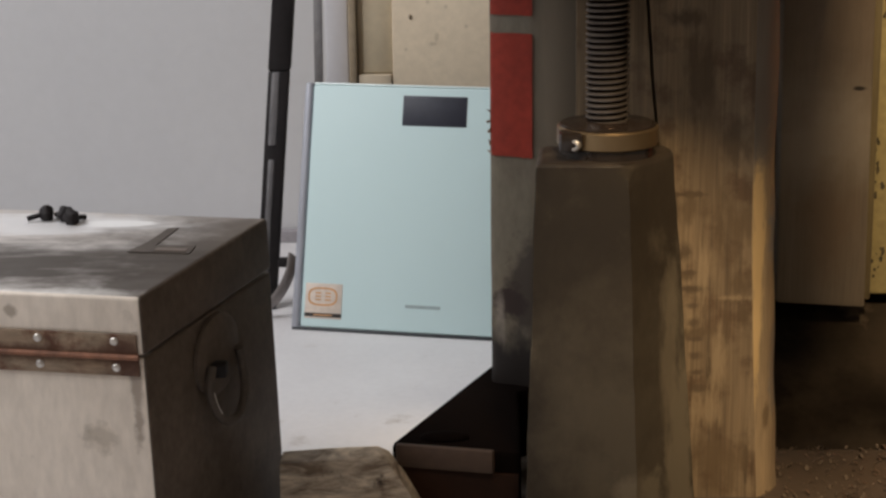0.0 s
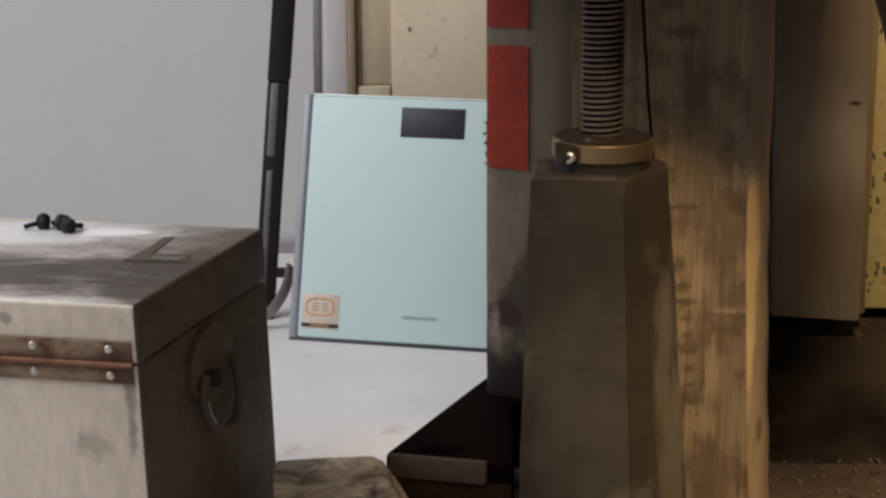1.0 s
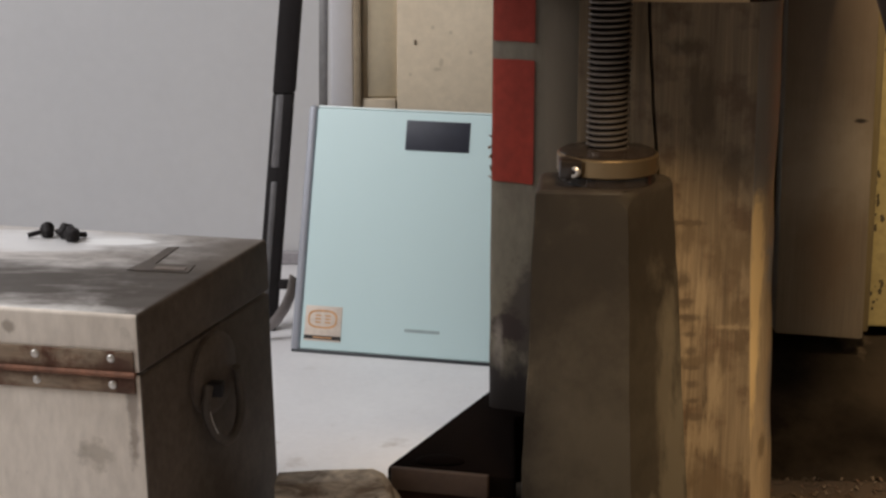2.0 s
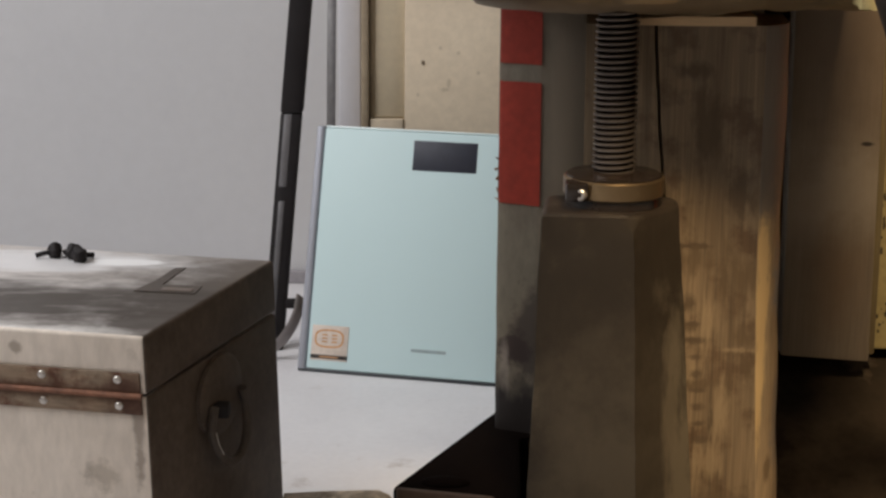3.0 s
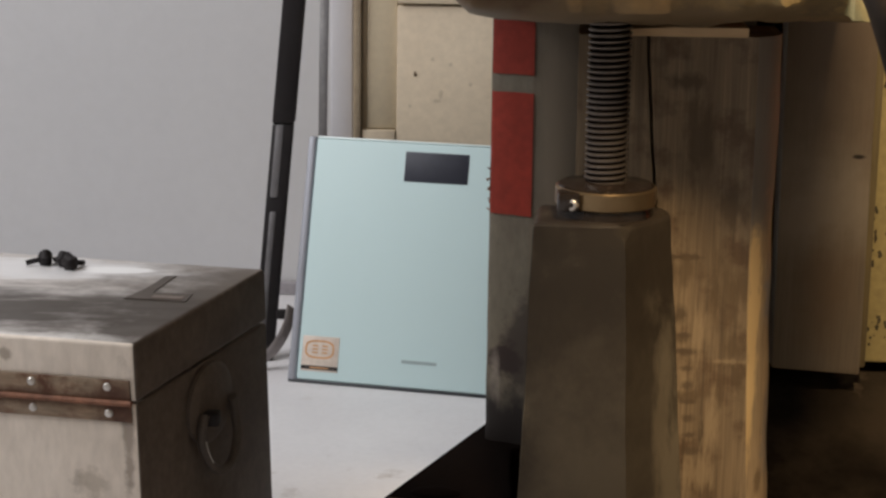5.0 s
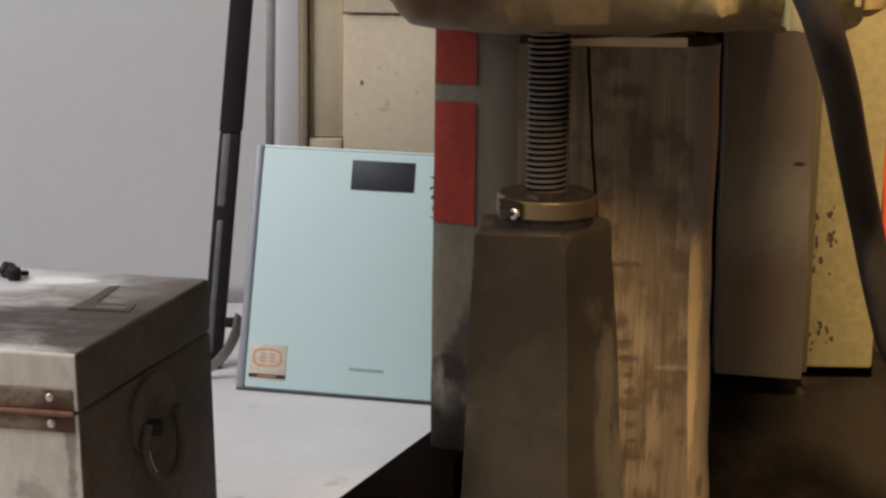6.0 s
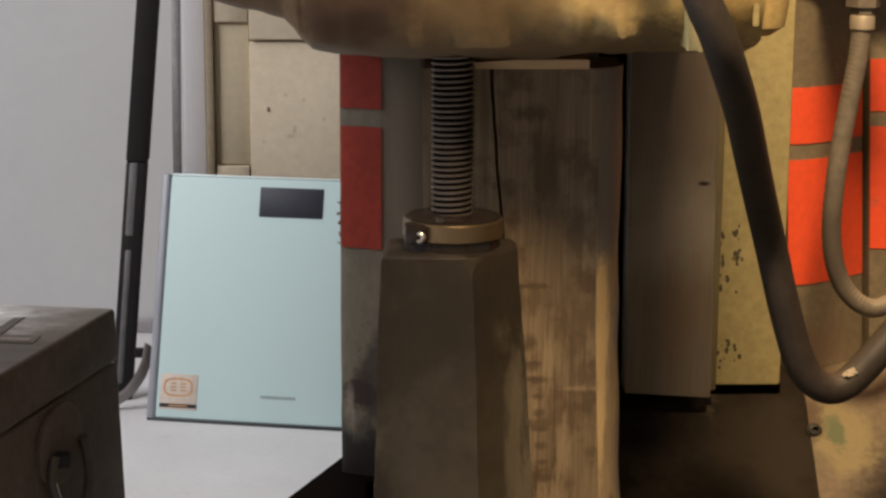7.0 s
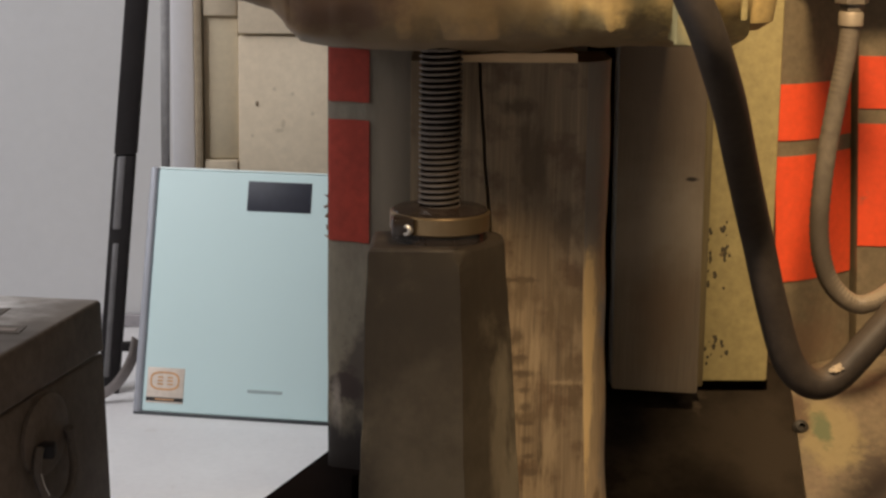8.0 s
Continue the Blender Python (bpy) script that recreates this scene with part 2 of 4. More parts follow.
splash(M_JACK, (0.152, 1.55, 0.345), (FAR, FAR, 0.013), (0.022, 0.016, 0.012), JACK_AT, 0.3, 0.5, 45)
splash(M_JACK, (0.165, 1.55, 0.10), (0.060, FAR, 0.10), (0.105, 0.088, 0.063), JACK_AT, 0.6, 0.7, 22, 0.6)
splash(M_JACK, (0.222, 1.55, 0.06), (0.0125, FAR, 0.11), (0.20, 0.17, 0.12), JACK_AT, 0.3, 0.55, 60, 0.75, (1, 1, 0.4))
splash(M_JACK, (0.211, 1.55, 0.16), (0.0080, FAR, 0.065), (0.18, 0.15, 0.105), JACK_AT, 0.35, 0.6, 60, 0.7, (1, 1, 0.35))
splash(M_JACK, (0.175, 1.55, 0.052), (0.016, FAR, 0.014), (0.16, 0.135, 0.10), JACK_AT, 0.4, 0.6, 50, 0.6)
splash(M_JACK, (0.196, 1.55, 0.04), (0.009, FAR, 0.020), (0.19, 0.165, 0.12), JACK_AT, 0.3, 0.6, 60, 0.7)
M_WET = mat("wet_black_oil", (0.012, 0.008, 0.006), (0.020, 0.014, 0.010), 0.12, scale=20, bump=0.1, rough2=0.3)
M_SCREW = mat("oiled_thread_steel", (0.24, 0.205, 0.175), (0.13, 0.108, 0.09), 0.22, metal=0.8, scale=20)
M_BRASS = mat("oiled_bronze", (0.30, 0.215, 0.115), (0.16, 0.11, 0.06), 0.24, metal=0.85, scale=30, stretch=(1, 1, 0.4), bump=0.08, stain=(0.07, 0.05, 0.035), stain_scale=28, stain_at=0.56, stain_soft=0.15)
M_WOOD = mat("oil_stained_timber", (0.270, 0.202, 0.126), (0.140, 0.100, 0.061), 0.6, scale=9, stretch=(9, 4, 0.22), bump=0.4, fine=50, contrast=0.2,
             stain=(0.120, 0.078, 0.045), stain_scale=19, stain_at=0.52, stain_soft=0.12, grime=0.3)
POST_AT = (0.24, 1.712, 0)
for x_, z_, sx_, sz_, tone in ((0.229, 0.232, 0.0055, 0.0065, 0.4), (0.2765, 0.203, 0.0100, 0.0095, 0.65), (0.226, 0.285, 0.017, 0.0020, 0.35), (0.226, 0.272, 0.016, 0.010, 0.6),
                               (0.279, 0.258, 0.013, 0.014, 0.65), (0.2600, 0.250, 0.0035, 0.040, 0.55), (0.241, 0.199, 0.014, 0.0022, 0.45), (0.229, 0.212, 0.013, 0.004, 0.55),
                               (0.281, 0.174, 0.006, 0.012, 0.6), (0.236, 0.158, 0.018, 0.004, 0.6), (0.252, 0.122, 0.0016, 0.012, 0.35), (0.288, 0.030, 0.0018, 0.030, 0.35),
                               (0.266, 0.148, 0.003, 0.015, 0.55), (0.262, 0.040, 0.022, 0.020, 0.7), (0.240, 0.390, 0.010, 0.030, 0.45), (0.226, 0.440, 0.016, 0.006, 0.4), (0.270, 0.33, 0.012, 0.018, 0.5)):
    splash(M_WOOD, (x_, 1.642, z_), (sx_, FAR, sz_), (0.20 * tone, 0.138 * tone, 0.078 * tone), POST_AT, 0.5, 1.1, 110, 0.8, (1, 1, 0.3))
for x_, z_, sx_, sz_ in ((0.262, 0.130, 0.006, 0.022), (0.246, 0.215, 0.006, 0.020), (0.275, 0.190, 0.014, 0.0016), (0.250, 0.085, 0.012, 0.012), (0.233, 0.175, 0.006, 0.010)):
    splash(M_WOOD, (x_, 1.642, z_), (sx_, FAR, sz_), (0.36, 0.275, 0.17), POST_AT, 0.6, 1.4, 120, 0.6, (2, 1, 0.2))
for i_ in range(8):
    splash(M_WOOD, (0.2335 + 0.0014 * i_, 1.642, 0.214 - 0.0155 * i_), (0.0055 + 0.002 * (i_ % 3 == 1), FAR, 0.0024 + 0.0012 * (i_ % 2)), (0.095, 0.066, 0.040), POST_AT, 0.4, 0.35, 260, 0.75)
M_WOODW = mat("worn_arris_lit_shaded", (0.40, 0.295, 0.175), (0.22, 0.165, 0.105), 0.5, scale=9, stretch=(7, 4, 0.25), bump=0.4, contrast=0.22, grime=0.25)
# bright stripe: lamplight painted along the worn edge
splash(M_WOODW, (0.2935, 1.66, 0.215), (0.0055, FAR, 0.115), (0.64, 0.46, 0.225), POST_AT, 0.25, 0.7, 90, 0.85, (1, 1, 0.25))
# grey upper part: shadow of the knee painted in
splash(M_WOODW, (0.306, 1.66, 0.420), (FAR, FAR, 0.105), (0.155, 0.140, 0.125), POST_AT, 0.15, 0.35, 30, 0.85)
splash(M_WOODW, (0.318, 1.66, 0.245), (0.012, FAR, 0.032), (0.19, 0.195, 0.20), POST_AT, 0.25, 0.5, 50, 0.9)
splash(M_WOODW, (0.314, 1.66, 0.120), (0.006, FAR, 0.040), (0.20, 0.17, 0.14), POST_AT, 0.3, 0.6, 60, 0.7)
splash(M_WOODW, (0.306, 1.66, 0.075), (0.0035, FAR, 0.012), (0.16, 0.11, 0.06), POST_AT, 0.3, 0.4, 60, 0.9)
M_STRIP = mat("olive_edge_paint", (0.24, 0.195, 0.10), (0.15, 0.115, 0.06), 0.5, scale=12, stretch=(3, 3, 0.3))
M_SPOT = mat("chipped_primer", (0.055, 0.048, 0.028), (0.09, 0.07, 0.04), 0.7, scale=90)
M_PINE = mat("fresh_pine", (0.74, 0.54, 0.31), (0.64, 0.44, 0.24), 0.6, scale=12, stretch=(0.3, 4, 4), bump=0.2)
M_BOARD = mat("oil_darkened_board", (0.30, 0.25, 0.19), (0.20, 0.162, 0.12), 0.5, scale=9, stretch=(5, 4, 0.15), bump=0.12, contrast=0.3, grime=0.14)
splash(M_BOARD, (0.39, 1.9, 0.285), (0.060, FAR, 0.050), (0.38, 0.33, 0.265), MILL_AT, 0.5, 0.5, 16, 0.7)
splash(M_BOARD, (0.38, 1.9, 0.470), (0.08, FAR, 0.120), (0.17, 0.125, 0.085), MILL_AT, 0.5, 0.5, 14, 0.8)
splash(M_BOARD, (0.40, 1.9, 0.190), (0.025, FAR, 0.050), (0.215, 0.155, 0.10), MILL_AT, 0.5, 0.6, 20, 0.8)
splash(M_BOARD, (0.427, 1.9, 0.331), (0.006, FAR, 0.0022), (0.03, 0.022, 0.016), MILL_AT, 0.3, 0.4, 60)
M_YEL = mat("machine_yellow_paint", (0.45, 0.375, 0.175), (0.38, 0.31, 0.14), 0.5, scale=6, bump=0.2, stain=(0.15, 0.10, 0.055), stain_scale=34, stain_at=0.68, stain_soft=0.05, grime=0.14)
M_CAST = mat("yellow_cast_iron", (0.50, 0.365, 0.15), (0.38, 0.265, 0.10), 0.5, scale=7, bump=0.3, stain=(0.17, 0.09, 0.045), stain_scale=13, stain_at=0.55, stain_soft=0.15, grime=0.2)
# rust brown to the left, with the falloff of the lamp painted in
gn = M_CAST.node_tree
gb = gn.nodes["Principled BSDF"]
gsrc = gb.inputs["Base Color"].links[0].from_socket
gtc = gn.nodes.new("ShaderNodeTexCoord")
gsep = gn.nodes.new("ShaderNodeSeparateXYZ")
gnz = gn.nodes.new("ShaderNodeTexNoise")
gnz.inputs["Scale"].default_value, gnz.inputs["Detail"].default_value = 9, 7
gma = gn.nodes.new("ShaderNodeMath")
gma.operation, gma.inputs[1].default_value = "MULTIPLY_ADD", 0.55
gmr = gn.nodes.new("ShaderNodeMapRange")
gmr.inputs["From Min"].default_value, gmr.inputs["From Max"].default_value = -0.02, 0.20
gmx = gn.nodes.new("ShaderNodeMix")
gmx.data_type = "RGBA"
gmx.inputs["A"].default_value = (0.135, 0.088, 0.050, 1)
gn.links.new(gtc.outputs["Object"], gsep.inputs[0])
gn.links.new(gtc.outputs["Object"], gnz.inputs["Vector"])
gn.links.new(gnz.outputs[0], gma.inputs[0])
gn.links.new(gsep.outputs["X"], gma.inputs[2])
gn.links.new(gma.outputs[0], gmr.inputs["Value"])
gn.links.new(gmr.outputs[0], gmx.inputs["Factor"])
gn.links.new(gsrc, gmx.inputs["B"])
gn.links.new(gmx.outputs["Result"], gb.inputs["Base Color"])
splash(M_CAST, (0.13, 1.5, 0.53), (0.125, FAR, FAR), (0.26, 0.165, 0.070), MILL_AT, 0.4, 0.6, 24, 0.65, (1, 1, 0.6))
splash(M_CAST, (0.075, 1.5, 0.54), (0.045, FAR, 0.030), (0.085, 0.040, 0.022), MILL_AT, 0.4, 0.6, 35, 0.8)
# lower edge and the pit beside the rib: shade painted brown
splash(M_CAST, (0.22, 1.5, 0.500), (0.25, FAR, 0.022), (0.15, 0.105, 0.055), MILL_AT, 0.3, 0.6, 45, 0.8)
splash(M_CAST, (0.315, 1.5, 0.525), (0.022, FAR, 0.014), (0.14, 0.10, 0.055), MILL_AT, 0.3, 0.6, 60, 0.8)
M_BEIGE = mat("beige_machine_paint", (0.235, 0.185, 0.112), (0.150, 0.115, 0.070), 0.5, scale=7, bump=0.15, stain=(0.20, 0.14, 0.09), stain_scale=9, stain_at=0.57, stain_soft=0.2, grime=0.18)
splash(M_BEIGE, (0.578, 1.88, 0.066), (0.030, FAR, 0.026), (0.34, 0.275, 0.125), MILL_AT, 0.2, 0.3, 50, 0.55)
splash(M_BEIGE, (0.571, 1.88, 0.069), (0.0095, FAR, 0.0105), (0.125, 0.145, 0.072), MILL_AT, 0.3, 0.5, 90, 0.95)
splash(M_BEIGE, (0.549, 1.88, 0.080), (0.011, FAR, 0.014), (0.10, 0.062, 0.036), MILL_AT, 0.4, 0.7, 80, 0.85)
splash(M_BEIGE, (0.622, 1.88, 0.030), (0.030, FAR, 0.024), (0.08, 0.060, 0.042), MILL_AT, 0.4, 0.7, 70, 0.85)
splash(M_BEIGE, (0.575, 1.88, 0.135), (0.040, FAR, 0.030), (0.20, 0.125, 0.075), MILL_AT, 0.5, 0.8, 40, 0.7)
# near black: grime, with the shadow of knee and post painted in
M_RECESS = mat("grimy_shaded_panel", (0.018, 0.013, 0.009), (0.008, 0.006, 0.004), 0.8, scale=6, bump=0.2, grime=0.35)
# browner on the right, where the painted shadow ends
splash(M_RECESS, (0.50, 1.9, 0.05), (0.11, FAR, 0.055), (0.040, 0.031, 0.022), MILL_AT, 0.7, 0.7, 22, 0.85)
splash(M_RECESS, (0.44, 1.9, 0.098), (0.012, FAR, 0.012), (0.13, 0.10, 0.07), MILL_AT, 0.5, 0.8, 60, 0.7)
M_HOSE = mat("dark_rubber_hose", (0.028, 0.021, 0.016), (0.044, 0.034, 0.026), 0.5, scale=14, bump=0.12, grime=0.2)
# pale upper side: dust and painted top light in one colour
dusty(M_HOSE, (0.15, 0.108, 0.068), 0.4, 0.95, 0.5)
M_DAB = mat("pale_dried_grease", (0.50, 0.40, 0.27), (0.30, 0.23, 0.15), 0.5, scale=60, bump=0.3)
M_COND = mat("dusty_grey_conduit", (0.215, 0.175, 0.128), (0.125, 0.10, 0.072), 0.45, scale=16, bump=0.15, grime=0.2)
dusty(M_COND, (0.36, 0.285, 0.195), 0.2, 0.7, 0.7)
# shadow on the lower left of the bend, painted dark
splash(M_COND, (0.548, 1.85, 0.27), (0.022, FAR, 0.055), (0.075, 0.058, 0.042), (0.57, 1.85, 0.2), 0.5, 0.4, 25, 0.8)
M_FERRULE = mat("dusty_ferrule", (0.42, 0.35, 0.26), (0.30, 0.24, 0.17), 0.5, metal=0.3, scale=30)
M_STEEL = mat("plain_steel", (0.45, 0.43, 0.40), (0.35, 0.33, 0.30), 0.3, metal=0.8)
M_PLANK = mat("dirty_marbled_wood", (0.78, 0.69, 0.57), (0.20, 0.15, 0.11), 0.55, scale=26, stretch=(0.7, 1, 2.2), bump=0.4, contrast=0.16, stain=(0.065, 0.046, 0.034), stain_scale=32, stain_at=0.59, stain_soft=0.1, grime=0.2)
M_PLANK.node_tree.nodes["Noise Texture"].inputs["Distortion"].default_value = 1.6
M_FRONT = mat("red_brown_oily_iron", (0.028, 0.0115, 0.006), (0.010, 0.005, 0.0035), 0.5, scale=16, bump=0.2)
M_CHIP = mat("metal_swarf", (0.20, 0.155, 0.115), (0.04, 0.028, 0.020), 0.3, metal=0.5, scale=40)
M_STRAP = mat("grey_webbing", (0.42, 0.38, 0.37), (0.34, 0.31, 0.3), 0.8, scale=60)

for m_, level in ((M_OIL_SHADE, 0.02), (M_RECESS, 0.05), (M_FRONT, 0.1), (M_BLACK, 0.2), (M_RED, 0.2), (M_JACK, 0.25), (M_SIDE, 0.25), (M_LID, 0.35), (M_HOSE, 0.3), (M_MARK, 0.3)):
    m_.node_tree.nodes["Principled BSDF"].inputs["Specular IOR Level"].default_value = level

# floor: pale painted concrete, oil-soaked dirt under the machine
M_FLOOR = mat("pale_painted_floor", (0.70, 0.69, 0.70), (0.62, 0.61, 0.625), 0.5, scale=9, bump=0.15, stain=(0.50, 0.47, 0.46), stain_scale=17, stain_at=0.61, stain_soft=0.12, grime=0.03)
nt = M_FLOOR.node_tree
pb = nt.nodes["Principled BSDF"]
was = pb.inputs["Base Color"].links[0].from_socket
tc = nt.nodes.new("ShaderNodeTexCoord")
sep = nt.nodes.new("ShaderNodeSeparateXYZ")
nz = nt.nodes.new("ShaderNodeTexNoise")
nz.inputs["Scale"].default_value, nz.inputs["Detail"].default_value = 14, 6
ma = nt.nodes.new("ShaderNodeMath")
ma.operation, ma.inputs[1].default_value = "MULTIPLY_ADD", 0.10
mr = nt.nodes.new("ShaderNodeMapRange")
mr.inputs["From Min"].default_value, mr.inputs["From Max"].default_value = 0.115, 0.145
dirt = nt.nodes.new("ShaderNodeMix")
dirt.data_type = "RGBA"
dirt.inputs["B"].default_value = (0.050, 0.036, 0.026, 1)
nt.links.new(tc.outputs["Object"], sep.inputs[0])
nt.links.new(tc.outputs["Object"], nz.inputs["Vector"])
nt.links.new(nz.outputs[0], ma.inputs[0])
nt.links.new(sep.outputs["X"], ma.inputs[2])
nt.links.new(ma.outputs[0], mr.inputs["Value"])
mr2 = nt.nodes.new("ShaderNodeMapRange")
mr2.inputs["From Min"].default_value, mr2.inputs["From Max"].default_value = 0.75, 0.95
mb = nt.nodes.new("ShaderNodeMath")
mb.operation, mb.inputs[1].default_value = "MULTIPLY_ADD", 0.30
mc = nt.nodes.new("ShaderNodeMath")
mc.operation = "MULTIPLY"
nt.links.new(nz.outputs[0], mb.inputs[0])
nt.links.new(sep.outputs["Y"], mb.inputs[2])
nt.links.new(mb.outputs[0], mr2.inputs["Value"])
nt.links.new(mr.outputs[0], mc.inputs[0])
nt.links.new(mr2.outputs[0], mc.inputs[1])
nt.links.new(mc.outputs[0], dirt.inputs["Factor"])
nt.links.new(was, dirt.inputs["A"])
nt.links.new(dirt.outputs["Result"], pb.inputs["Base Color"])


# ---- building helpers ----
PLACE = {}


def thing(name, label, category, m=None, group=""):
    ob = new(name)
    ob.empty_display_size = 0.05
    m = m or Matrix()
    ob.matrix_world = m
    PLACE[ob.name] = m
    return tagged(ob, label, category, group)


def finish(name, bm, material, smooth=False):
    bmesh.ops.recalc_face_normals(bm, faces=bm.faces)
    me = bpy.data.meshes.new(name)
    bm.to_mesh(me)
    bm.free()
    me.materials.append(material)
    if smooth:
        me.shade_smooth()
        me.set_sharp_from_angle(angle=radians(35))
    return me


def part(name, bm, material, parent, label="", smooth=True, local=False):
    base = PLACE.get(parent.name, Matrix())
    if not local:
        bm.transform(base.inverted())
    ob = new(name, finish(name, bm, material, smooth))
    ob.parent = parent
    PLACE[ob.name] = base
    return tagged(ob, label)


def single(name, bm, material, label, category="", kind="", smooth=True):
    """A thing of one mesh, or a piece of the setting."""
    ob = new(name, finish(name, bm, material, smooth))
    PLACE[ob.name] = Matrix()
    return tagged(ob, label, category, kind=kind)


def block(x0, x1, y0, y1, z0, z1, bevel=0.0, seg=2):
    bm = bmesh.new()
    bmesh.ops.create_cube(bm, size=1)
    for v in bm.verts:
        v.co = ((x0 + x1) / 2 + v.co.x * (x1 - x0), (y0 + y1) / 2 + v.co.y * (y1 - y0), (z0 + z1) / 2 + v.co.z * (z1 - z0))
    if bevel:
        bmesh.ops.bevel(bm, geom=bm.edges[:], offset=bevel, segments=seg, profile=0.5, affect="EDGES")
    return bm


def chunk(x0, x1, y0, y1, z0, z1, cuts=9):
    """A block of many faces, to be made uneven."""
    b = block(x0, x1, y0, y1, z0, z1)
    bmesh.ops.subdivide_edges(b, edges=b.edges[:], cuts=cuts, use_grid_fill=True)
    return b


def prism(points, z0, z1, bevel=0.0):
    """A polygon in plan, drawn up from z0 to z1."""
    bm = bmesh.new()
    f = bm.faces.new([bm.verts.new((x, y, z0)) for x, y in points])
    up = bmesh.ops.extrude_face_region(bm, geom=[f])
    for v in up["geom"]:
        if isinstance(v, bmesh.types.BMVert):
            v.co.z = z1
    bmesh.ops.recalc_face_normals(bm, faces=bm.faces)
    if bevel:
        bmesh.ops.bevel(bm, geom=bm.edges[:], offset=bevel, segments=2, profile=0.5, affect="EDGES")
    return bm


def loft(rings, closed=True, caps=True):
    """Rings of equal count joined in order."""
    bm = bmesh.new()
    rows = [[bm.verts.new(p) for p in r] for r in rings]
    n = len(rows[0])
    for a, b in zip(rows, rows[1:]):
        for i in range(n if closed else n - 1):
            bm.faces.new((a[i], a[(i + 1) % n], b[(i + 1) % n], b[i]))
    if caps:
        bm.faces.new(rows[0])
        bm.faces.new(rows[-1])
    return bm


def lathe(profile, x, y, n=40):
    """(radius, z) pairs turned round an upright axis."""
    return loft([[(x + r * math.cos(2 * math.pi * i / n), y + r * math.sin(2 * math.pi * i / n), z) for i in range(n)] for r, z in profile])


def spline(points, steps=10):
    """A smooth line through the points."""
    p = [Vector(q) for q in points]
    p = [2 * p[0] - p[1]] + p + [2 * p[-1] - p[-2]]
    out = []
    for i in range(1, len(p) - 2):
        for s in range(steps):
            u = s / steps
            a, b, c, d = p[i - 1:i + 3]
            out.append(0.5 * (2 * b + (c - a) * u + (2 * a - 5 * b + 4 * c - d) * u * u + (3 * b - a - 3 * c + d) * u ** 3))
    return out + [p[-2]]


def tube(points, radius, n=16, ridge=0.0, steps=10, flat=1.0):
    """A hose along a smooth line; ridge: depth of its rings."""
    line = spline(points, steps)
    rings = []
    side = Vector((1, 0.2, 0.1))
    for i, c in enumerate(line):
        d = (line[min(i + 1, len(line) - 1)] - line[max(i - 1, 0)]).normalized()
        u = (side - side.dot(d) * d).normalized()
        w = d.cross(u)
        r = radius - (ridge if i % 2 else 0)
        rings.append([c + r * math.cos(2 * math.pi * k / n) * u + r * flat * math.sin(2 * math.pi * k / n) * w for k in range(n)])
        side = u
    return loft(rings)


def rough_up(bm, amount, scale, axis=None):
    """Small unevenness of a cast or sawn surface."""
    for v in bm.verts:
        d = noise.noise_vector(v.co * scale) * amount
        v.co += d if axis is None else Vector([d[i] if i in axis else 0 for i in range(3)])
    return bm


def strip_face(line, z0, z1, depth=0.0012, rows=1, sag=None):
    """A thin sheet stuck on a wall that follows a line in plan; outwards is towards -y."""
    bm = bmesh.new()
    front, back = [], []
    for j in range(rows + 1):
        z = z0 + (z1 - z0) * j / rows
        front.append([bm.verts.new((x, y - depth, z)) for x, y in line])
        back.append([bm.verts.new((x, y + 0.0005, z)) for x, y in line])
    for g in (front, back):
        for a, b in zip(g, g[1:]):
            for i in range(len(line) - 1):
                bm.faces.new((a[i], a[i + 1], b[i + 1], b[i]))
    for g, h in ((front[0], back[0]), (front[-1], back[-1])):
        for i in range(len(line) - 1):
            bm.faces.new((g[i], g[i + 1], h[i + 1], h[i]))
    for k in (0, -1):
        for j in range(rows):
            bm.faces.new((front[j][k], front[j + 1][k], back[j + 1][k], back[j][k]))
    return bm


# ---- the room ----
single("floor", block(-1.8, 2.6, -1.6, 2.7, -0.1, 0.0), M_FLOOR, "pale painted concrete floor with oily dirt under the machine", kind="structure", smooth=False)
single("wall_north", block(-1.8, 2.6, 2.58, 2.7, 0, 2.8), M_WALL, "plain pale grey painted wall", kind="structure", smooth=False)
single("wall_south", block(-1.8, 2.6, -1.7, -1.6, 0, 2.8), M_BOUNCE, "unseen plain tan wall that bounces warm fill", kind="structure", smooth=False)
single("wall_east", block(2.6, 2.7, -1.7, 2.7, 0, 2.8), M_BOUNCE, "unseen plain tan wall that bounces warm fill", kind="structure", smooth=False)
wall_w = single("wall_west", block(-1.8, -1.7, -1.6, 2.58, 0, 1.25), M_WALL, "pale grey wall round a wide window opening", kind="structure", smooth=False)
for y0, y1, z0, z1 in ((-1.6, 2.58, 2.55, 2.8), (-1.6, 0.30, 1.25, 2.55), (2.30, 2.58, 1.25, 2.55)):
    part("wall_piece", block(-1.8, -1.7, y0, y1, z0, z1), M_WALL, wall_w, smooth=False)
single("ceiling", block(-1.8, 2.7, -1.7, 2.7, 2.8, 2.9), M_CEIL, "unseen plain pale ceiling that bounces fill", kind="structure", smooth=False)
single("baseboard", block(-1.7, -0.16, 2.568, 2.58, 0, 0.018, 0.002), M_SKIRT, "low grey skirting at the foot of the wall", kind="structure", smooth=False)

# ---- against the wall ----
cup = thing("cupboard", "cream painted cupboard with ochre boarded door against the wall", "cupboard", pose(0.2, 2.4, 0))
part("carcass", block(-0.104, 0.62, 2.312, 2.56, 0.0, 1.05, 0.002), M_CUPB2, cup)
